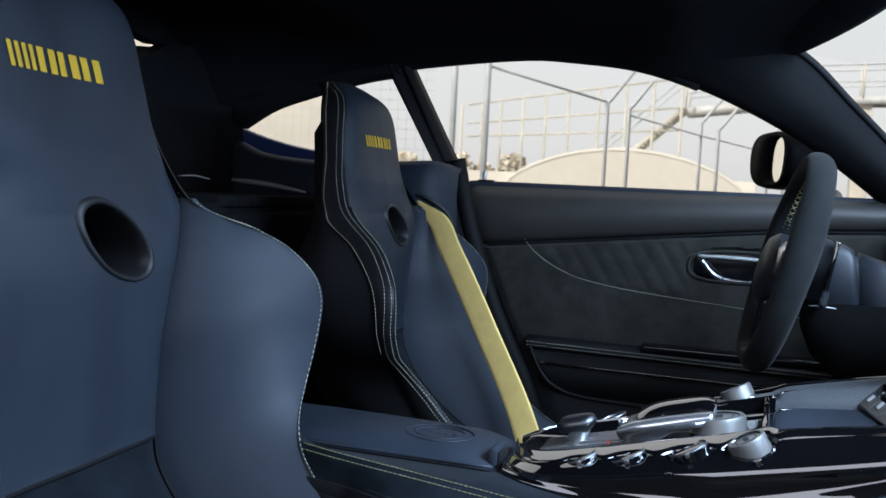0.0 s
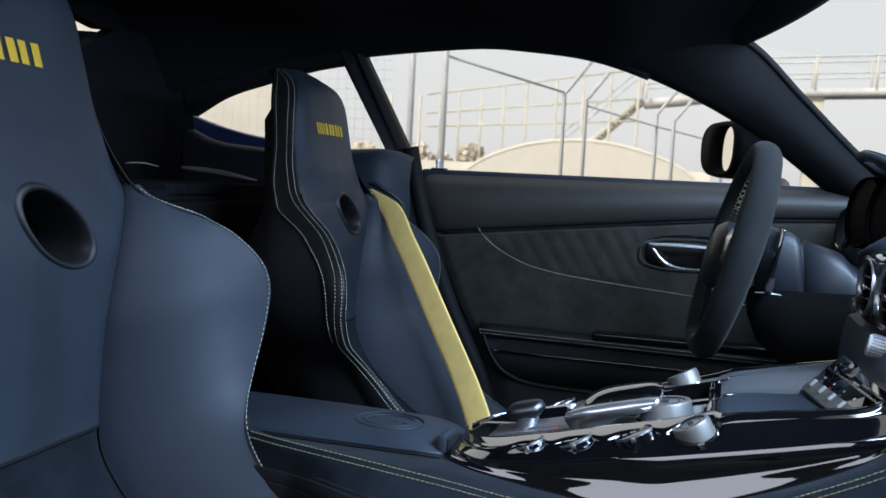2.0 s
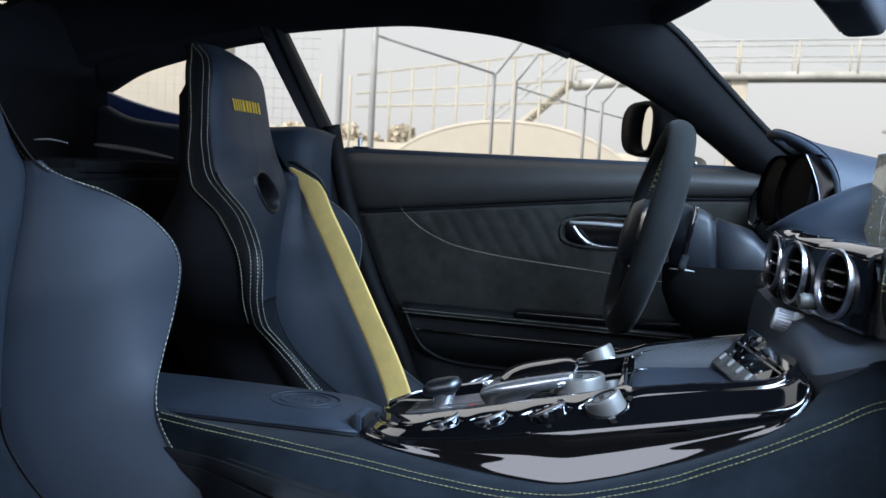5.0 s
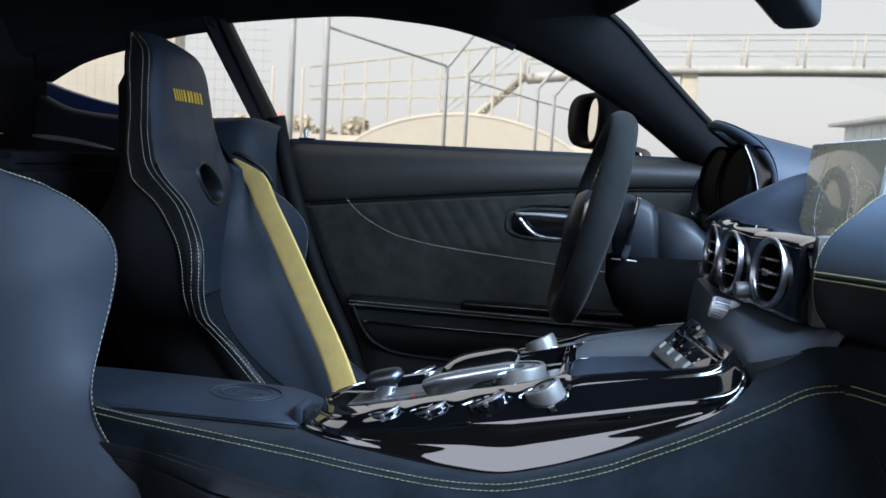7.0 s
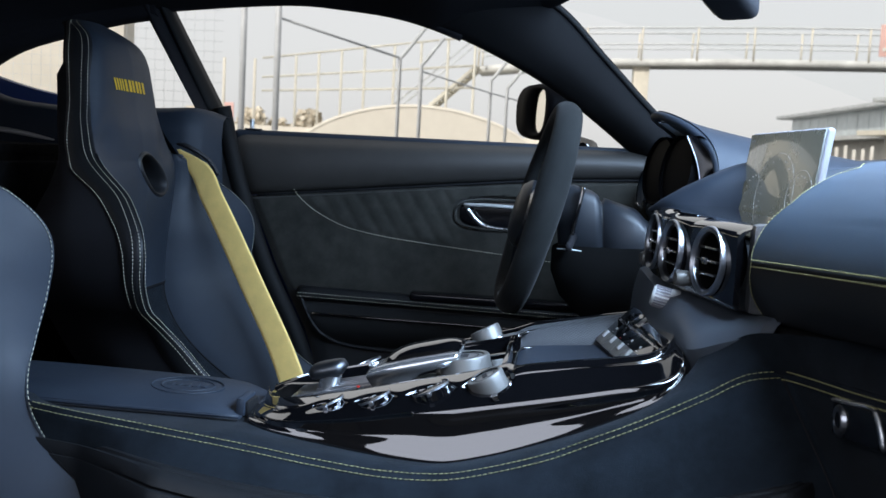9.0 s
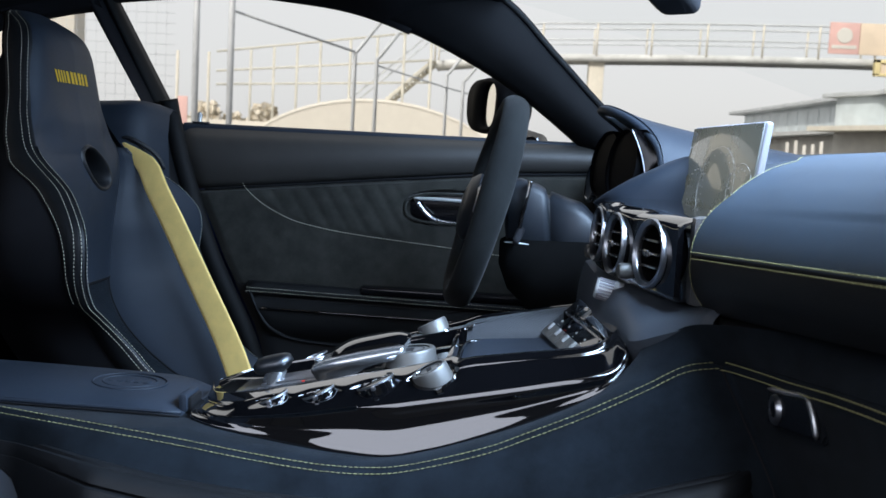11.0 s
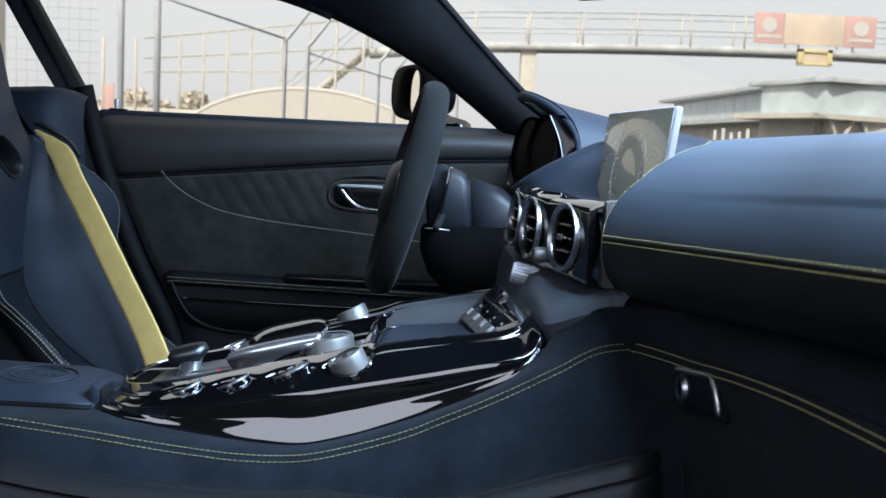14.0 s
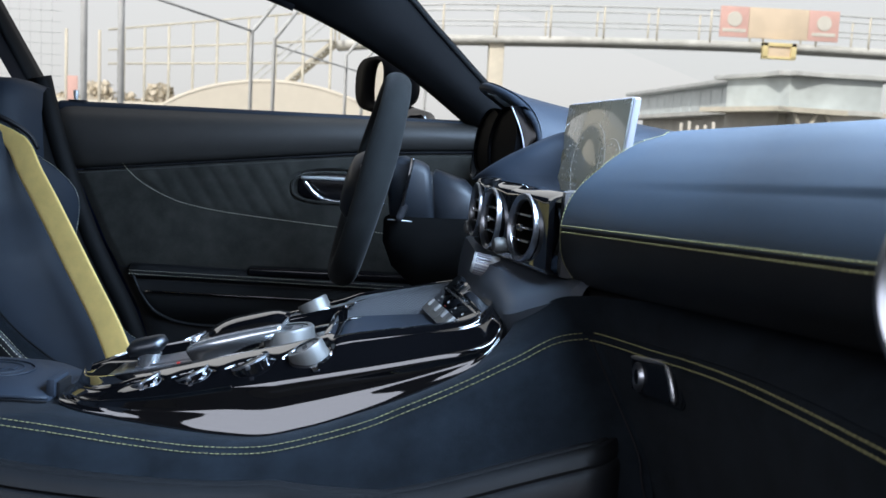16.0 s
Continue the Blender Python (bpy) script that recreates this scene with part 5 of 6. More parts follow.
part("chrome_edge", tube_bm([gm @ Vector(p) for p in edge], [0.0010] + [0.0019] * 12 + [0.0026] * 12 + [0.001], 8), SATIN, catch, "bright chrome edge")
part("lock_barrel", lathe_bm([(0.0, 0.004), (0.0060, 0.0042), (0.0078, 0.0065), (0.0112, 0.0070), (0.0128, 0.0050), (0.0132, 0.001)], 24, gm @ pose(-0.025, -0.001, 0, 0, -10, 0)), RINGS, catch, "chrome lock barrel")

# centre stack below the vents
upper = spline([(0.360, 0.16, 0.765), (0.366, 0.08, 0.760), (0.371, 0.0, 0.757), (0.392, -0.06, 0.752), (0.413, -0.10, 0.746), (0.436, -0.135, 0.752), (0.462, -0.17, 0.762)], 30)
lower = spline([(0.352, 0.16, 0.70), (0.358, 0.08, 0.70), (0.366, 0.0, 0.706), (0.380, -0.06, 0.711), (0.393, -0.118, 0.716), (0.418, -0.148, 0.730), (0.445, -0.178, 0.745)], 30)
rows = []
for a, b in zip(upper, lower):
    rows.append([a + np.array((0.05, 0.01, 0.012)), a + np.array((0.012, 0.003, 0.004))] + [a * (1 - g) + b * g + np.array((-0.003, -0.002, 0.002)) * math.sin(math.pi * g) for g in np.linspace(0, 1, 7)] + [b + np.array((0.01, 0.004, -0.03))])
part("stack_face", sheet_bm(rows, (0.012, 0, 0)), STACK, dash, "smooth dark stack face with painted sky sheen")
part("stack_core", box_bm((0.47, -0.14, 0.60), (0.56, 0.20, 0.80), 0.01), PLASTIC, dash)
# vents
VENTS = [(0.408, -0.086, 0.802), (0.380, -0.003, 0.803), (0.367, 0.072, 0.807)]
VNORM = [(-0.95, -0.30, 0.06), (-0.98, -0.20, 0.06), (-0.99, -0.12, 0.06)]
VSIZE = [0.985, 0.96, 0.90]
hous = thing("vent_housing", (0.43, 0.0, 0.80), "gloss black housing holding round air vents", "air vents")
VPLAN = curve_of([(-0.6, 0.427, -0.135, -0.93, -0.34), (0.0, 0.4085, -0.086, -0.95, -0.30), (1.0, 0.381, -0.003, -0.98, -0.20), (2.0, 0.3675, 0.072, -0.99, -0.12), (2.6, 0.368, 0.115, -1.0, 0.05)])
rows = []
for f in np.linspace(-0.60, 2.55, 170):
    x, y, nx, ny = VPLAN(f)
    hz = 0.0395
    arc = 0.0022 * (1 - abs(math.cos(math.pi * f)))
    zc = 0.802 + 0.0025 * f
    k = 1.0 / math.hypot(nx, ny)
    nx, ny = nx * k, ny * k
    at = lambda d, z: (x - nx * d, y - ny * d, z)  # noqa: E731
    rows.append([at(0.085, zc + hz + 0.004), at(0.034, zc + hz + 0.0022), at(0.020, zc + hz + 0.0010), at(0.006, zc + hz - 0.0025 - 0.6 * arc), at(0.002, zc + hz - 0.0045 - arc), at(0.0006, zc + hz - 0.0056 - arc)] + [at(0.0, zc + hz - 0.007 - arc - (2 * hz - 0.010 - arc) * g) for g in np.linspace(0, 1, 48)] + [at(0.002, zc - hz), at(0.010, zc - hz - 0.001), at(0.06, zc - hz + 0.004)])
bm = sheet_bm(rows, (0.006, 0.002, 0))
gone = []
for face in bm.faces:
    c = face.calc_center_median()
    for at_, nv, size in zip(VENTS, VNORM, VSIZE):
        q = facing(at_, nv).inverted() @ c
        if math.hypot(q.x, q.y) < 0.0345 * size and abs(q.z) < 0.03:
            gone.append(face)
            break
bmesh.ops.delete(bm, geom=gone, context="FACES")
part("housing", bm, PIANO, hous, "gloss black vent surround")
part("end_cover", box_bm((0.440, -0.142, 0.757), (0.50, -0.118, 0.845), 0.008), CARBON, hous, "carbon weave end cover")
for (x, y, z), nv, size in zip(VENTS, VNORM, VSIZE):
    m = facing((x, y, z), nv) @ Matrix.Scale(size, 4)
    v = part("air_vent", lathe_bm([(0.0362, -0.002), (0.0362, 0.0020), (0.0357, 0.0034), (0.0347, 0.0040), (0.0337, 0.0033), (0.0326, 0.0014)], 64, m), RINGS, hous, "round vent with a satin chrome ring")
    part("sleeve", lathe_bm([(0.0353, -0.025), (0.0353, 0.0013)], 56, m), GLOSS, v)
    part("inner_cone", lathe_bm([(0.0330, 0.0019), (0.0318, 0.0008), (0.0304, 0.0003)], 56, m), RINGS, v)
    part("inner_ring", lathe_bm([(0.0308, 0.0008), (0.0303, 0.0022), (0.0296, 0.0012), (0.0296, -0.004)], 56, m), RINGS, v)
    part("throat", lathe_bm([(0.0300, 0.0), (0.029, -0.012), (0.024, -0.022), (0.0, -0.024)], 40, m), SHADE_BLACK, v, "vent throat in painted shade black")
    zdir = (m.inverted().to_3x3() @ Vector((0, 0, 1)))
    spin = math.atan2(zdir.y, zdir.x)
    mv = m @ Matrix.Rotation(spin, 4, "Z")
    for k in (-1, 0, 1):
        w = 0.0262 * math.sqrt(1 - (k * 0.5) ** 2)
        part("vane", box_bm((-0.0009 + k * 0.0135, -w, -0.006), (0.0009 + k * 0.0135, w, 0.0015), 0.0004, mv), PLASTIC, v)
        part("vane_edge", box_bm((-0.0010 + k * 0.0135, -w * 0.85, 0.0015), (0.0010 + k * 0.0135, w * 0.35, 0.0026), 0.0004, mv), SILVER, v)
    part("tab", box_bm((-0.0035, -0.005, 0.001), (0.0035, 0.005, 0.006), 0.0015, mv), SILVER, v)
for at, r in (((0.371, 0.104, 0.783), 0.0085), ((0.396, -0.050, 0.779), 0.0085)):
    part("vent_knob", lathe_bm([(0, 0.016), (r * 0.8, 0.016), (r, 0.013), (r, 0.004), (r * 0.8, 0.0)], 24, facing(at, (-0.97, -0.2, 0.0))), KNOB, hous, "small silver vent knob")
m = facing((0.383, -0.018, 0.7500), (-0.96, 0.05, 0.22))
vol = thing("volume_knob", (0.383, -0.018, 0.7500), "ribbed silver volume knob on the centre stack", "knob")
part("knob", lathe_bm([(0, 0.023), (0.0100, 0.023), (0.0115, 0.021), (0.0115, 0.004), (0.0130, 0.002), (0.0130, -0.006)], 36, m), HANDLE, vol)
for k in range(20):
    a = 2 * math.pi * k / 20
    part("ridge", box_bm((0.0112, -0.0009, 0.004), (0.0123, 0.0009, 0.020), 0.0, m @ pose(0, 0, 0, 0, 0, math.degrees(a))), CASE, vol)

# display
disp = thing("display_screen", (0.50, 0.015, 0.88), "free-standing dark display with faint printed gauges", "display")
L, R = Vector((0.468, 0.100, -0.0018)), Vector((0.508, -0.081, 0.0018))
ux = (R - L).normalized()
nz = Vector((ux.y, -ux.x, 0)).normalized()
if nz.x > 0:
    nz = -nz
dc = (L + R) / 2 + Vector((0, 0, 0.881))
dm = Matrix.Translation(dc) @ Matrix.Rotation(radians(-7.0), 4, (R - L).normalized()) @ Matrix.Translation(-dc) @ Matrix((( ux.x, 0, nz.x, (L.x + R.x) / 2), (ux.y, 0, nz.y, (L.y + R.y) / 2), (ux.z, 1, 0, 0.881), (0, 0, 0, 1)))
W2 = (R - L).length / 2
part("case", box_bm((-W2, -0.062, -0.009), (W2, 0.060, 0.0), 0.004, dm, seg=4), CASE, disp, "satin silver case")
part("panel", box_bm((-W2 + 0.0015, -0.060, -0.001), (W2 - 0.002, 0.058, 0.0016), 0.0012, dm), SCREEN, disp, "dark glass display face")
bm = bmesh.new()
for cx, r in ((0.0, 0.040), (0.060, 0.022), (-0.055, 0.022)):
    for k in range(13):
        a = math.radians(-40 + 260 * k / 12)
        c = pose(cx + r * math.cos(a), -0.012 + r * math.sin(a), 0.0018)
        box_bm((-0.0014, -0.0008, 0), (0.0014, 0.0008, 0.0003), 0, c, bm=bm)
part("gauge_marks", bm, LIT_MARK, disp, "faint printed scale marks")
for cx, r in ((0.0, 0.047), (0.060, 0.028)):
    part("gauge_ring", tube_bm([dm @ Vector((cx + r * math.cos(a), -0.012 + r * math.sin(a), 0.0017)) for a in np.linspace(-0.7, 3.9, 40)], 0.0003, 5), LIT_MARK, disp)
for v in disp.children:
    if v.name.startswith("gauge_marks"):
        v.data.transform(dm)

# instrument binnacle
clus = thing("instrument_cluster", (0.45, 0.39, 0.88), "hooded instrument cluster with gloss black twin dials", "instrument cluster")
rows = []
for k in range(15):
    f = k / 14
    row = []
    for a in np.linspace(-0.45, math.pi + 0.45, 34):
        ry = 0.152 - 0.01 * f
        rz = 0.096 - 0.078 * f ** 0.7
        sn = math.copysign(abs(math.sin(a)) ** 0.9, math.sin(a))
        x0 = 0.384 + 0.075 * (1 - max(0.0, sn) ** 3) + 0.02 * max(0.0, -sn)
        row.append((x0 + (0.80 - x0) * f, 0.385 + ry * math.copysign(abs(math.cos(a)) ** 0.8, math.cos(a)), 0.872 + rz * sn))
    rows.append(row)
part("hood", thick(grid_bm(rows), -0.008), LEATHER, clus, "black leather hood")
part("hood_edge", tube_bm(rows[0], 0.006, 8), LEATHER, clus)
inner = [[(p[0] + 0.006 + 0.05 * g, 0.385 + (p[1] - 0.385) * (0.93 - 0.06 * g), 0.872 + (p[2] - 0.872) * (0.93 - 0.06 * g)) for p in rows[0]] for g in (0, 0.5, 1)]
part("hood_lining", grid_bm(inner), PIANO, clus, "gloss black inner ring")
bm = bmesh.new()
bm.faces.new([bm.verts.new(p) for p in inner[2]])
part("hood_back", bm, GLOSS, clus, "black back of the hood")
for y, x0 in ((0.325, 0.440), (0.440, 0.425)):
    fm = facing((x0, y, 0.884), (-0.93, -0.30, 0.12))
    dl = part("dial_tube", lathe_bm([(0.053, -0.012), (0.053, 0.028), (0.0515, 0.031), (0.049, 0.029), (0.047, 0.020)], 48, fm), SMOKED, clus, "black dial tube")
    part("dial_glass", lathe_bm([(0, 0.0275), (0.0485, 0.0265)], 40, fm), SMOKED, dl)
    part("needle", box_bm((-0.0008, 0.010, 0.0245), (0.0008, 0.030, 0.0255), 0.0, fm @ pose(0, 0, 0, 0, 0, 70)), MARK, dl)
cowl = []
for f in np.linspace(0, 1, 14):
    z = 0.938 - 0.068 * f
    x0, x1 = 0.4175 + 0.022 * f + 0.004 * math.sin(math.pi * f), 0.4200 + 0.047 * math.sin(math.pi * (0.08 + 0.78 * f)) ** 0.8
    cowl.append([(x0 * (1 - g) + x1 * g, 0.258 - 0.012 * g + 0.003 * math.sin(math.pi * g) + 0.10 * (z - 0.90), z) for g in np.linspace(0, 1, 7)])
side = part("cowl_side", sheet_bm(cowl, (0.002, 0.004, 0)), GLOSS, clus, "gloss black cowl beside the dials")
part("cowl_edge", tube_bm([r[0] for r in cowl], 0.0011, 6), RINGS, side, "thin bright edge")
# leather fin between the vents, the display and the binnacle
top = spline([(0.372, 0.175, 0.836), (0.392, 0.158, 0.856), (0.424, 0.142, 0.881), (0.462, 0.108, 0.902), (0.485, 0.095, 0.905)], 24)
bot = spline([(0.376, 0.150, 0.836), (0.384, 0.130, 0.842), (0.398, 0.112, 0.846), (0.425, 0.100, 0.847), (0.470, 0.092, 0.847)], 24)
rows = []
for a, b in zip(top, bot):
    r = [a * (1 - g) + b * g + np.array((-0.010, -0.004, 0.004)) * math.sin(math.pi * g) for g in np.linspace(0, 1, 9)]
    rows.append([a + np.array((0.04, 0.05, -0.03)), a + np.array((0.008, 0.012, 0.001))] + r)
part("dash_fin", grid_bm(rows), LEATHER, dash, "leather ridge beside the binnacle")

# ---- steering wheel ----
WC = Vector((0.218, 0.39, 0.821))
tilt = math.degrees(math.atan2(0.081, 0.317))
wm = Matrix.Translation(WC) @ Matrix.Rotation(radians(5.5), 4, "Z") @ Matrix.Rotation(radians(-90 + tilt), 4, "Y")
wheel = thing("steering_wheel", tuple(WC), "flat-bottomed black suede steering wheel with silver spokes", "steering wheel")
rim = []
for k in range(72):
    a = 2 * math.pi * k / 72
    x, y = 0.151 * math.cos(a), 0.162 * math.sin(a)
    x = max(x, -0.1405 - 0.004 * math.cos(3 * y))
    rim.append((x, y))
rows = []
for k, (x, y) in enumerate(rim):
    d = Vector((x, y, 0)).normalized()
    grip = 1 + 0.10 * math.exp(-((abs(math.atan2(y, x)) - 1.35) / 0.35) ** 2)
    rows.append([wm @ (Vector((x, y, 0)) + d * 0.0165 * grip * math.cos(a) + Vector((0, 0, 0.0205 * grip * math.sin(a)))) for a in np.linspace(0, 2 * math.pi, 17)[:-1]])
rows.append(rows[0])
bm = grid_bm(rows, closed=True)
bmesh.ops.remove_doubles(bm, verts=bm.verts, dist=1e-5)
part("rim", bm, SUEDE_RIM, wheel, "black suede rim")
for first in (-30, 4):
    bm = bmesh.new()
    for k in range(first, first + 26):
        a = 2 * math.pi * k / 72
        p = Vector((0.1340 * math.cos(a), 0.1450 * math.sin(a), 0.004))
        q = Vector((0.1340 * math.cos(a + 0.06), 0.1450 * math.sin(a + 0.06), -0.004))
        tube_bm([wm @ p, wm @ q], 0.0006, 5, bm)
        p, q = Vector((p.x, p.y, -0.004)), Vector((q.x, q.y, 0.004))
        tube_bm([wm @ p, wm @ q], 0.0006, 5, bm)
    part("stitching", bm, THREAD, wheel, "yellow cross stitching")
part("airbag_cover", lathe_bm([(0, 0.034), (0.024, 0.033), (0.042, 0.029), (0.052, 0.018), (0.054, -0.02)], 40, wm @ Matrix.Translation((-0.012, 0, 0)) @ Matrix.Diagonal((1, 1.25, 1, 1))), SHROUD, wheel, "black leather airbag cover")
for a in (88, -88):
    m2 = wm @ pose(0, 0, 0, 0, 0, a)
    rows = []
    for f in np.linspace(0, 1, 8):
        x = 0.045 + 0.102 * f
        w = 0.030 - 0.010 * f
        z = 0.012 * (1 - f)
        rows.append([m2 @ Vector(p) for p in ((x, -w, z), (x, -w * 0.6, z + 0.008), (x, w * 0.6, z + 0.008), (x, w, z), (x, w * 0.6, z - 0.008), (x, -w * 0.6, z - 0.008))])
    sp = part("spoke", capped(grid_bm(rows, closed=True), rows), SILVER, wheel, "satin silver spoke")
    part("spoke_switches", box_bm((0.06, -0.018, 0.008), (0.118, 0.018, 0.016), 0.004, m2), PIANO, sp)
m2 = wm @ pose(0, 0, 0, 0, 0, 180)
for yy in (-0.022, 0.022):
    rows = []
    for f in np.linspace(0, 1, 6):
        x = 0.045 + 0.095 * f
        z = 0.010 * (1 - f)
        rows.append([m2 @ Vector(p) for p in ((x, yy - 0.010, z), (x, yy - 0.006, z + 0.006), (x, yy + 0.006, z + 0.006), (x, yy + 0.010, z), (x, yy, z - 0.007))])
    part("lower_spoke", capped(grid_bm(rows, closed=True), rows), GLOSS, wheel, "gloss black lower spoke")
# column
col = thing("steering_column", (0.33, 0.39, 0.78), "black steering column shroud with shift paddles", "steering column")
rows = []
#        x      y half  z top  z low  shoulder
for x, hy, zt, zl, sh in ((0.246, 0.030, 0.846, 0.770, 0.012), (0.252, 0.040, 0.857, 0.762, 0.012), (0.272, 0.046, 0.860, 0.757, 0.014), (0.300, 0.050, 0.852, 0.752, 0.016), (0.309, 0.050, 0.846, 0.752, 0.016),
                          (0.311, 0.046, 0.838, 0.757, 0.014), (0.316, 0.046, 0.836, 0.757, 0.014), (0.319, 0.056, 0.842, 0.750, 0.018), (0.366, 0.062, 0.828, 0.735, 0.022), (0.382, 0.064, 0.812, 0.728, 0.024), (0.42, 0.066, 0.80, 0.70, 0.024)):
    ring = [(-hy, zl + 0.012), (-hy, zt - sh), (-hy + 0.3 * sh, zt - 0.3 * sh), (-hy + sh, zt), (hy - sh, zt), (hy - 0.3 * sh, zt - 0.3 * sh), (hy, zt - sh), (hy, zl + 0.012), (hy - 0.012, zl), (-hy + 0.012, zl)]
    rows.append([(x + 0.10 * (zt - z), 0.385 + y, z) for y, z in ring])
part("shroud", capped(grid_bm(rows, closed=True), rows), SHROUD, col, "smooth dark plastic shroud", sharp=30)
low = [[(x, 0.385 + y * w, z) for y, z in ((-0.05, zt), (0.05, zt), (0.065, zt - 0.03), (0.06, zl), (-0.06, zl), (-0.065, zt - 0.03))] for x, w, zt, zl in ((0.245, 0.6, 0.765, 0.735), (0.26, 0.9, 0.772, 0.70), (0.30, 1.1, 0.772, 0.665), (0.38, 1.3, 0.775, 0.63), (0.46, 1.4, 0.775, 0.58))]
# block painted near black for the shade under the column
part("lower_shroud", capped(grid_bm(low, closed=True), low), SHADE_BLACK, col, "lower shroud in painted shade black")
for s in (-1, 1):
    m3 = wm @ pose(0.012, s * 0.080, -0.050, 0, s * 4, 0)
    part("shift_paddle", box_bm((-0.030, -0.022, -0.0025), (0.040, 0.022, 0.0025), 0.0022, m3), PIANO, col, "gloss black shift paddle")
part("stalk", tube_bm([wm @ Vector((-0.02, -0.05, -0.06)), wm @ Vector((-0.03, -0.085, -0.055)), wm @ Vector((-0.035, -0.125, -0.05))], [0.006, 0.006, 0.005], 12), LINING, col)
part("stalk_trim", tube_bm([(0.253, 0.297, 0.7705), (0.270, 0.296, 0.7705), (0.288, 0.297, 0.769)], [0.0006, 0.0014, 0.0008], 6), HANDLE, col, "thin silver line")
# driver's knee panel, painted as dark as the shade it sits in, and dash end
part("driver_knee_panel", box_bm((0.42, 0.17, 0.44), (0.66, 0.80, 0.80), 0.05, seg=4), SHADE_BLACK, dash, "driver's knee panel in painted shade black")
part("side_vent", lathe_bm([(0.030, 0.0), (0.034, 0.006), (0.030, 0.010), (0.026, 0.004), (0.0, -0.004)], 36, facing((0.40, 0.62, 0.855), (-0.97, -0.15, 0.1))), LEATHER_DASH, dash, "round driver's side vent")
part("side_vent_ring", lathe_bm([(0.034, 0.004), (0.037, 0.007), (0.033, 0.011)], 36, facing((0.40, 0.62, 0.855), (-0.97, -0.15, 0.1))), CHROME, dash)
part("dash_end", box_bm((0.41, 0.52, 0.79), (0.62, 0.80, 0.90), 0.03, seg=4), LEATHER_DASH, dash)
vm = facing((0.503, -0.752, 0.845), (-0.95, -0.25, 0.05)) @ Matrix.Scale(0.88, 4)
pv = thing("passenger_vent", (0.503, -0.752, 0.845), "round air vent with a broad satin chrome ring", "air vent")
part("ring", lathe_bm([(0.042, 0.0), (0.050, 0.006), (0.049, 0.012), (0.044, 0.014), (0.040, 0.010), (0.039, 0.0)], 48, vm), RINGS, pv)
part("throat", lathe_bm([(0.039, 0.004), (0.034, -0.02), (0.0, -0.022)], 32, vm), PLASTIC, pv)
# inside mirror
im = thing("rear_view_mirror", (0.40, -0.02, 1.09), "black rear-view mirror hanging from the windscreen header", "mirror")
mm = look((0.40, -0.03, 1.098), (-0.6, 0.25, 1.05)) @ pose(0, 0, 0)
part("case", box_bm((-0.115, -0.034, -0.012), (0.115, 0.032, 0.036), 0.014, mm, seg=4), LINING, im)
part("mirror_face", box_bm((-0.108, -0.027, -0.0135), (0.108, 0.027, -0.0118), 0.0, mm), MIRROR, im)
part("arm", tube_bm([(0.405, -0.02, 1.12), (0.43, -0.01, 1.15), (0.42, 0, 1.19)], 0.010, 10), PLASTIC, im)
# door mirror
dmir = thing("door_mirror", (0.20, 1.0, 0.95), "black door mirror with a pale reflection", "door mirror")
mm = facing((0.178, 1.020, 0.997), (-0.90, -0.44, 0.0))
uz = mm.inverted().to_3x3() @ Vector((0, 0, 1))
mm = mm @ Matrix.Rotation(math.atan2(uz.y, uz.x) - math.pi / 2, 4, "Z")


def oval(sc, h, shift=0.0):
    out = []
    for k in range(40):
        a = 2 * math.pi * k / 40
        c, sn = math.cos(a), math.sin(a)
        out.append(mm @ Vector((shift + 0.088 * sc * math.copysign(abs(c) ** 0.75, c), 0.058 * sc * math.copysign(abs(sn) ** 0.75, sn), h)))
    return out


ring = mm @ Vector((0.05, 0, 0))
near = 1.0 if ring.y < 1.02 else -1.0


def pane(sc, h):
    out = []
    for k in range(40):
        a = 2 * math.pi * k / 40
        c, sn = math.cos(a), math.sin(a)
        y = 0.046 * sc * math.copysign(abs(sn) ** 0.75, sn)
        out.append(mm @ Vector((near * (0.036 + 0.10 * y) + 0.034 * sc * math.copysign(abs(c) ** 0.75, c), y, h)))
    return out


rows = [pane(0.97, -0.004), pane(1.02, 0.003), oval(0.97, 0.002), oval(1.03, -0.012), oval(1.05, -0.035), oval(0.98, -0.06), oval(0.75, -0.085), oval(0.35, -0.098)]
bm = grid_bm(rows, closed=True)
bm.verts.ensure_lookup_table()
bm.faces.new([bm.verts[7 * 40 + k] for k in range(40)])
part("shell", bm, SMOKED, dmir, "black mirror shell")
bm = bmesh.new()
bm.faces.new([bm.verts.new(p) for p in pane(0.98, -0.003)])
part("mirror_face", bm, MIRROR, dmir)
part("foot", tube_bm([(0.23, 1.00, 0.945), (0.26, 0.95, 0.935), (0.30, 0.88, 0.918)], [0.02, 0.018, 0.022], 12), PIANO, dmir)

# ---- outside ----
FY = 12.4
fence = thing("wire_fence", (-2.0, FY, 0), "tall galvanised wire fence with cranked posts", "fence")
for x, y, top in ((-3.75, 10.5, 4.0), (-3.32, 10.5, 4.0), (-6.4, 9.2, 3.6)):
    part("post", tube_bm([(x, y, 0), (x, y, top)], 0.040, 8), STEEL, fence, "straight steel post")
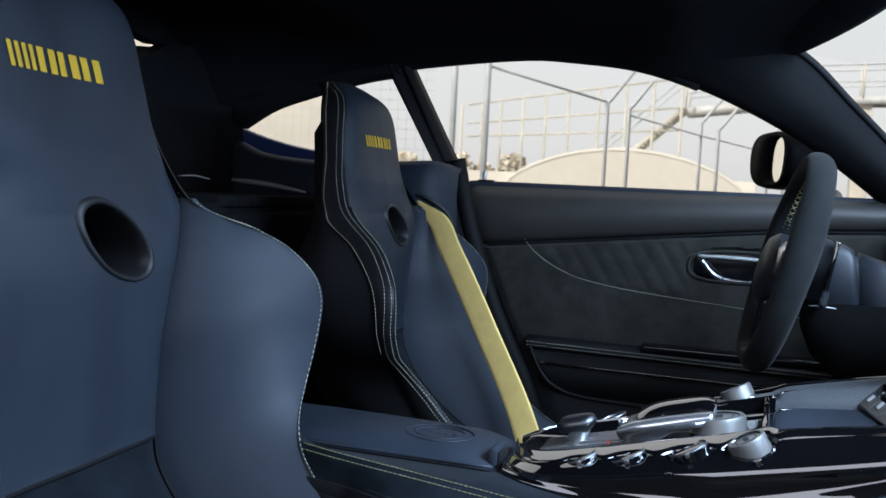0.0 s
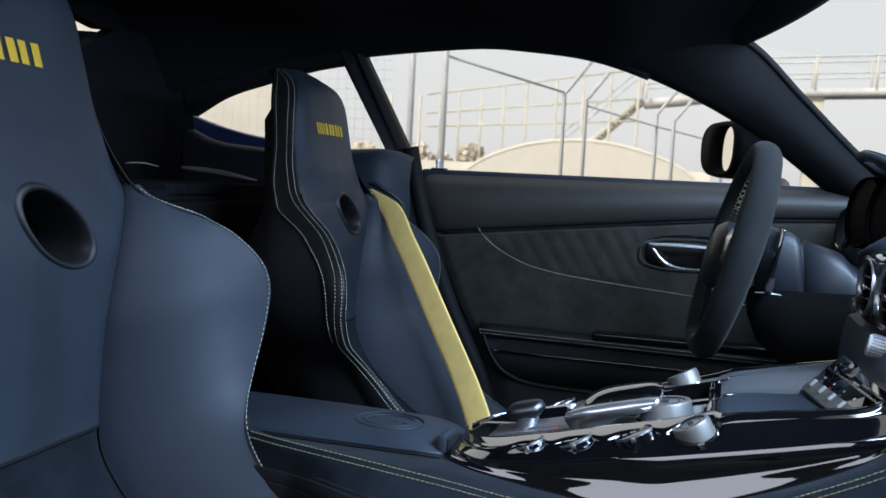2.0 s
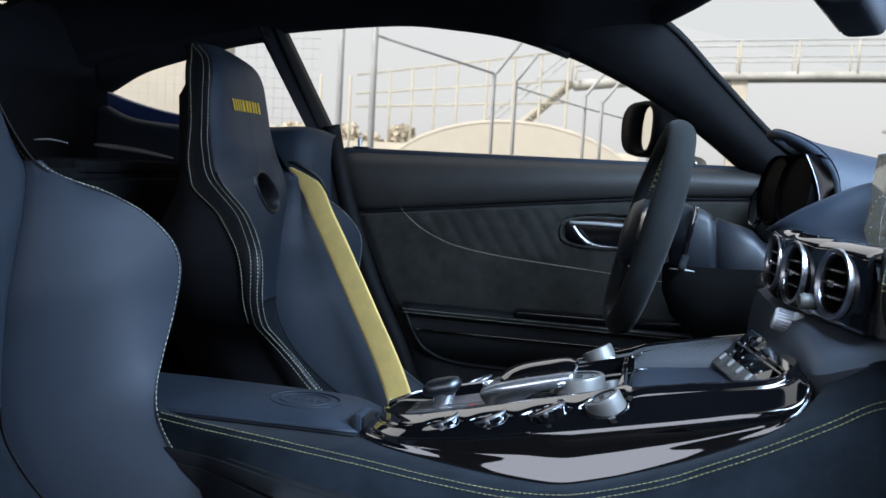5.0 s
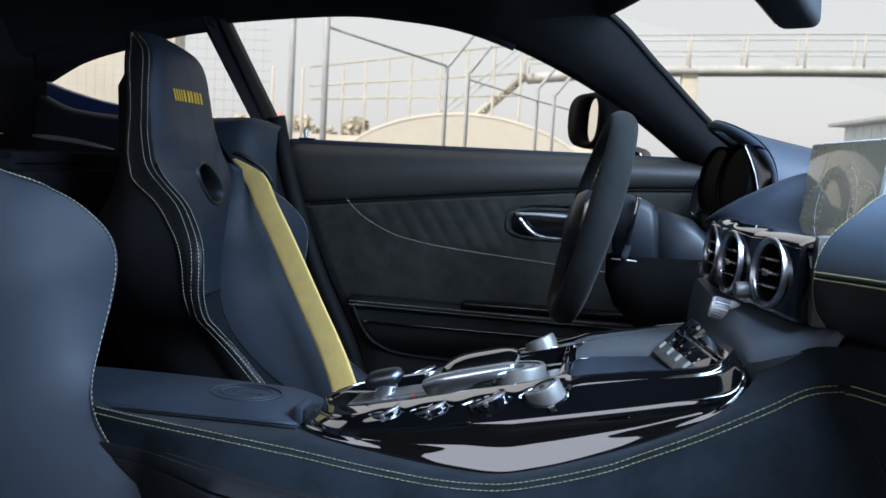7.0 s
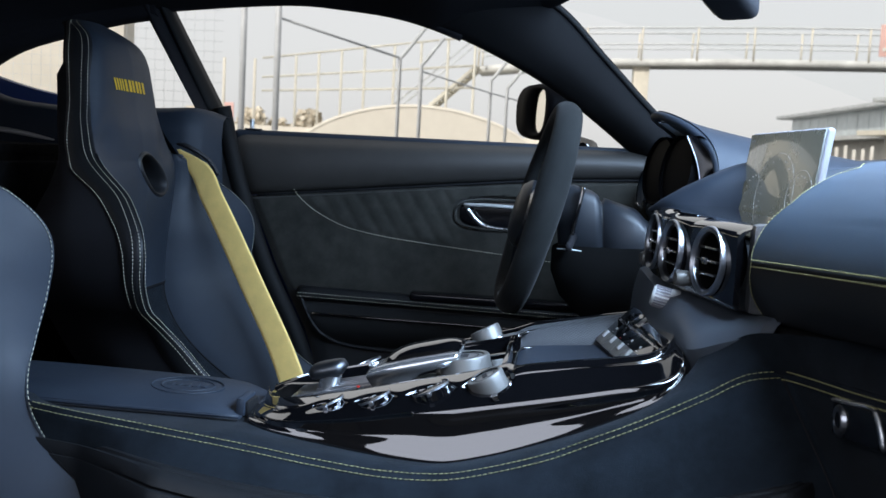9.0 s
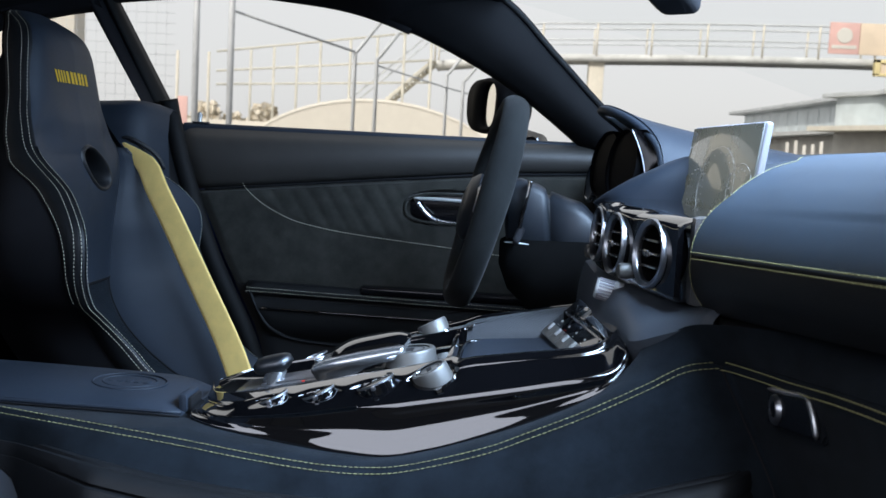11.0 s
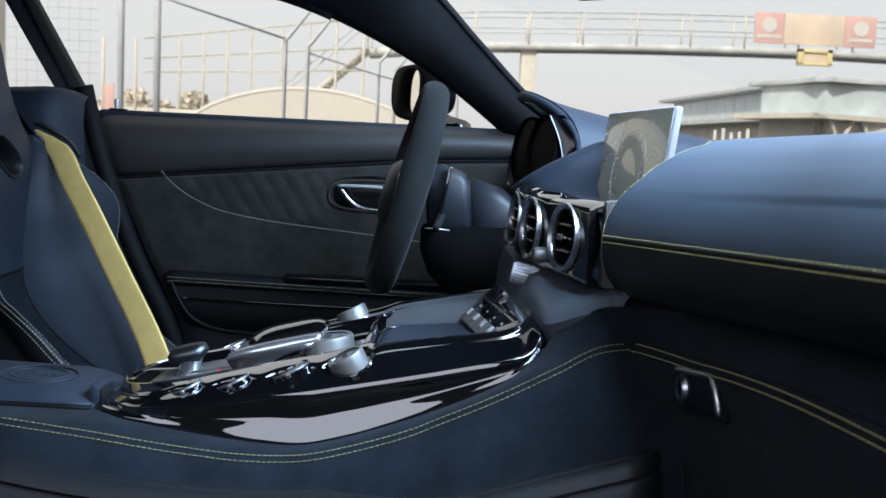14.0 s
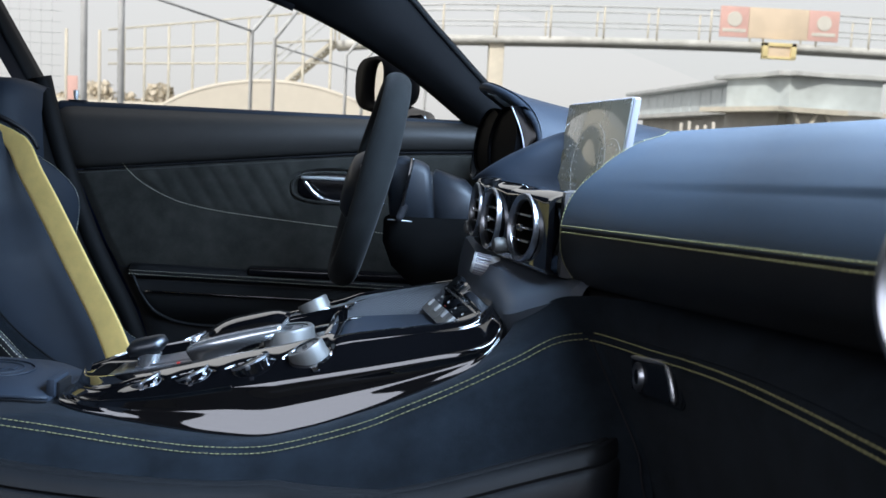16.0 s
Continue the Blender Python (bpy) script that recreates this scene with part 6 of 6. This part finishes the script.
for x, y, top, ax_ in ((-2.15, 12.4, 2.22, 0.36), (-1.845, 12.4, 2.14, 0.30), (-1.11, 15.3, 2.20, 0.36), (-0.83, 15.3, 2.09, 0.30), (-0.1, 19.0, 2.2, 0.36), (0.2, 19.0, 2.1, 0.30)):
    part("post", tube_bm([(x, y, 0), (x, y, top - 0.03), (x + 0.03, y, top), (x + ax_, y, top + ax_ * 1.2)], 0.026, 8), STEEL, fence, "cranked steel post")
part("wire_rail", tube_bm([(-3.32, 10.5, 2.44), (-2.15, 12.4, 2.20)], 0.018, 6), STEEL, fence)
part("wire_rail", tube_bm([(-1.845, 12.4, 2.03), (-1.11, 15.3, 1.96), (-0.1, 19.0, 1.9)], 0.014, 6), STEEL, fence)
bm = bmesh.new()
for k in range(34):
    x = -8.6 + 0.13 * k
    tube_bm([(x, 11, 0), (x, 11, 3.1)], 0.0028, 4, bm)
for k in range(22):
    tube_bm([(-8.6, 11, 0.13 * k + 0.1), (-4.2, 11, 0.13 * k + 0.1)], 0.0028, 4, bm)
tagged(part("wire_mesh", bm, STEEL, fence, "fine wire mesh"), kind="stuff")

# footbridge with its stair
BY = 58.0
br = thing("footbridge", (10, BY, 0), "pale steel footbridge with railings over the track", "footbridge")
DECK_Z = curve_of([(-6.0, 6.15), (0.4, 6.85), (4.1, 7.02), (14, 7.33), (27, 7.42), (60, 6.8)])
deck = lambda x: DECK_Z(x)  # noqa: E731
xs = np.linspace(-5.5, 60, 40)
rows = [[(x, BY, deck(x) + 0.10), (x, BY, deck(x) - 0.30), (x, BY + 2.5, deck(x) - 0.30), (x, BY + 2.5, deck(x) + 0.10)] for x in xs]
part("deck", capped(grid_bm(rows, closed=True), rows), DECK, br)
for dz, r in ((0.95, 0.05), (1.9, 0.06)):
    for yy in (BY, BY + 2.5):
        part("rail", tube_bm([(x, yy, deck(x) + dz) for x in xs], r, 6), STEEL, br)
for x in np.arange(-5.5, 60, 3.2):
    for yy in (BY, BY + 2.5):
        part("rail_post", tube_bm([(x, yy, deck(x)), (x, yy, deck(x) + 1.95)], 0.06, 6), BEIGE, br)
for x in (4.2, 38.0):
    part("pier", box_bm((x - 0.45, BY + 0.4, 0), (x + 0.45, BY + 2.0, deck(x) - 0.2), 0.05), BEIGE, br, "pale concrete pier")
# board and signal colours washed out to paint in the haze
sign = thing("hoarding", (21, BY - 0.2, 8.0), "red and tan hoarding on the footbridge railing, paled by painted haze", "sign board")
part("board", box_bm((17.4, BY - 0.17, 7.75), (19.1, BY - 0.05, 9.55), 0.02), HOARD_RED, sign, "red panel paled by painted haze")
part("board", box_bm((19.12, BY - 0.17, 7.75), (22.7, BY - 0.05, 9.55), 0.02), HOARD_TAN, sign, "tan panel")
part("board", box_bm((22.72, BY - 0.17, 7.75), (24.55, BY - 0.05, 9.55), 0.02), HOARD_RED, sign, "red panel paled by painted haze")
for x in (18.25, 23.65):
    part("roundel", lathe_bm([(0, 0.03), (0.42, 0.03), (0.45, 0)], 24, facing((x, BY - 0.18, 8.8), (0, -1, 0))), CONCRETE, sign, "pale roundel")
    part("bar", box_bm((x - 0.7, BY - 0.20, 8.05), (x + 0.7, BY - 0.165, 8.25), 0.0), CONCRETE, sign)
bx = thing("signal_box", (21.0, BY - 0.3, 6.9), "yellow framed signal gantry hung under the bridge", "signal")
for lo, hi in (((20.0, 6.6), (20.3, 7.5)), ((21.7, 6.6), (22.0, 7.5)), ((20.0, 7.3), (22.0, 7.5)), ((20.0, 6.55), (22.0, 6.7))):
    part("frame", box_bm((lo[0], BY - 0.5, lo[1]), (hi[0], BY - 0.1, hi[1]), 0.02), SIGNAL_YELLOW, bx)
part("panel", box_bm((20.3, BY - 0.35, 6.7), (21.7, BY - 0.2, 7.3), 0.02), HOARD_TAN, bx)
# stair tower
SY = 57.0
stair = thing("steel_stair", (-8, SY, 0), "steel stair rising to the footbridge with open treads", "stair")
for k in range(24):
    f = k / 23
    x, z = -10.9 + 5.3 * f, 1.45 + 4.7 * f
    part("tread", box_bm((x - 0.10, SY, z), (x + 0.22, SY + 2.2, z + 0.07), 0.0), TAN_STEEL, stair)
for yy in (SY - 0.05, SY + 2.2):
    part("stringer", tube_bm([(-11.3, yy, 0.9), (-5.5, yy, 6.2)], 0.17, 4), TAN_STEEL, stair)
    part("handrail", tube_bm([(-11.3, yy, 2.9), (-5.5, yy, 8.0)], 0.05, 6), STEEL, stair)
for x in (-17.6, -16.4, -15.0, -13.6, -12.2, -10.4, -8.8, -7.2, -5.6):
    top = 6.25 + 0.14 * (x + 17)
    part("frame_post", tube_bm([(x, SY - 0.3, 0), (x, SY - 0.3, top)], 0.085, 6), TAN_STEEL, stair)
for z0, z1 in ((6.25, 7.9), (5.1, 6.2), (4.3, 4.9)):
    part("frame_rail", tube_bm([(-18.5, SY - 0.3, z0 - 0.1), (-5.6, SY - 0.3, z1)], 0.06, 6), TAN_STEEL, stair)
# sand-coloured hall and banks
hall = thing("sand_hall", (-8, 48, 0), "low sand-coloured hall with a curved roof", "building")
HALL = [(-13.2 + 12.0 * k / 24, 0.9 + 2.35 * math.sin(math.pi * k / 24) ** 0.55) for k in range(25)]
part("wall", grid_bm([[(x, 46.0, 0.0), (x, 46.0, h - 0.12)] for x, h in HALL]), SAND, hall, "sand-coloured plastered front")
part("roof", grid_bm([[(x, 45.96, h - 0.14), (x, 45.96, h), (x, 60.0, h - 0.3)] for x, h in HALL]), SAND, hall, "pale curved roof")
part("yard_wall", box_bm((-24, 47.0, 0), (-1.0, 47.3, 1.9), 0.02), SAND, hall, "low pale yard wall")
wall2 = thing("sand_wall", (-40, 30, 0), "long pale sand-coloured building side with joints", "building")
part("wall", box_bm((-70, 30, 0), (-14.6, 30.8, 9.0), 0.05), SAND, wall2)
for k in range(12):
    part("joint", box_bm((-66 + 4 * k, 29.97, 0), (-65.9 + 4 * k, 30.01, 9.0), 0.0), CONCRETE, wall2)
# track-side pavilion, its colours paled by painted haze
pav = thing("pavilion", (28, 72, 0), "long glazed pavilion with an overhanging flat roof", "building")
m = Matrix.Translation((26.4, 70, 0)) @ Matrix.Rotation(radians(-86), 4, "Z")
m2 = Matrix.Translation((26.4, 70, 0)) @ Matrix.Rotation(radians(22), 4, "Z")
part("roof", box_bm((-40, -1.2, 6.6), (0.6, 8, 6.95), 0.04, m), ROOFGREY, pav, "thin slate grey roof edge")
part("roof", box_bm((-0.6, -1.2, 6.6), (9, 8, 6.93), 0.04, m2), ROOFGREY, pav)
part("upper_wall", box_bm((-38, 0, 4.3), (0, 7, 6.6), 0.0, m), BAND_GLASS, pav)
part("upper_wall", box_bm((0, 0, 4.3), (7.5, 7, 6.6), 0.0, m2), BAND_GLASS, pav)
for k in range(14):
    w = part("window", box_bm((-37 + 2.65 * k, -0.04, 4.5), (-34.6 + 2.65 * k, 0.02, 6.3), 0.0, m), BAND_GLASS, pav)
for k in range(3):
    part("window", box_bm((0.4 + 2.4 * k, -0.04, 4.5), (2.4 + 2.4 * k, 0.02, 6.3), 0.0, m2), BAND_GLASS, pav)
part("ledge", box_bm((-40, -1.4, 4.0), (0.5, 7, 4.35), 0.0, m), DECK, pav)
part("balcony", box_bm((-2.5, -1.8, 3.95), (9, 7, 4.3), 0.0, m2), BEIGE, pav)
part("ground_storey", box_bm((-38, 0.4, 0), (0, 7, 4.0), 0.0, m), CONCRETE, pav)
part("ground_storey", box_bm((0, 1.0, 0), (8, 7, 4.0), 0.0, m2), CONCRETE, pav)
for x in (0.5, 3.5, 6.5):
    for d in (-1, 1):
        part("strut", tube_bm([m2 @ Vector((x, -1.2, 2.2)), m2 @ Vector((x + 1.1 * d, -1.2, 4.0))], 0.16, 6), BEIGE, pav)
# low barrier far off
bar = thing("track_barrier", (0, 40, 0), "pale concrete track barrier", "barrier")
part("wall", box_bm((-60, 52, 0), (60, 52.4, 1.1), 0.03), CONCRETE, bar)
for k in range(5):
    mp = thing("marker_post", (10.9 + 0.34 * k, 40.0, 0), "short pale marker post beside the track", "marker post", "track markers")
    part("post", box_bm((10.86 + 0.34 * k, 39.95, 0.0), (10.98 + 0.34 * k, 40.05, 2.02 + 0.10 * math.sin(k * 2.0)), 0.01), CONCRETE, mp)
banner = thing("red_banner", (-10.5, 30, 0), "red and white upright banner by the fence, paled by painted haze", "banner")
part("pole", tube_bm([(-10.75, 29.0, 0), (-10.75, 29.0, 3.6)], 0.05, 6), BEIGE, banner)
part("cloth", box_bm((-10.72, 28.98, 0.9), (-10.40, 29.02, 2.2), 0.01), HOARD_RED, banner, "red cloth paled by painted haze")
part("pole", tube_bm([(-9.75, 29.0, 0), (-9.75, 29.0, 3.6)], 0.05, 6), BEIGE, banner)
# trees far off, their colours paled by painted haze
def tree(at, h, seed):
    rnd = random.Random(seed)
    t = thing("tree", at, "bare-branched autumn tree far behind the fence", "tree", "far trees")
    bm = tube_bm([Vector(at), Vector(at) + Vector((0.1, 0, h * 0.5)), Vector(at) + Vector((0.0, 0.1, h * 0.95))], [0.16, 0.1, 0.03], 7)
    for k in range(9):
        a = rnd.uniform(0, 6.28)
        z = h * rnd.uniform(0.35, 0.8)
        tube_bm([Vector(at) + Vector((0, 0, z)), Vector(at) + Vector((math.cos(a) * h * 0.18, math.sin(a) * h * 0.18, z + h * 0.16))], [0.05, 0.015], 5, bm)
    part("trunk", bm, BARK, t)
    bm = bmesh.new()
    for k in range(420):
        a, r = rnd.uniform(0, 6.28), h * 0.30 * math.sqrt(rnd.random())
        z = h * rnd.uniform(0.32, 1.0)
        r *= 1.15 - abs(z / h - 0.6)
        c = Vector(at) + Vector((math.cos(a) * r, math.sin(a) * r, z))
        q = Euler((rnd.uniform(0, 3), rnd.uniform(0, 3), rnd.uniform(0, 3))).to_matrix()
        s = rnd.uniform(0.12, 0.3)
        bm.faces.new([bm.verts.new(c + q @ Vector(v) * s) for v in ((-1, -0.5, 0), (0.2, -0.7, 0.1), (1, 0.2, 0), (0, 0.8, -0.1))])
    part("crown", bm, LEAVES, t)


for k in range(9):
    tree((-26.5 + 1.25 * k, 62 + 2 * math.sin(k * 2.1), 0), 2.9 + 0.4 * math.sin(k * 1.7), k)
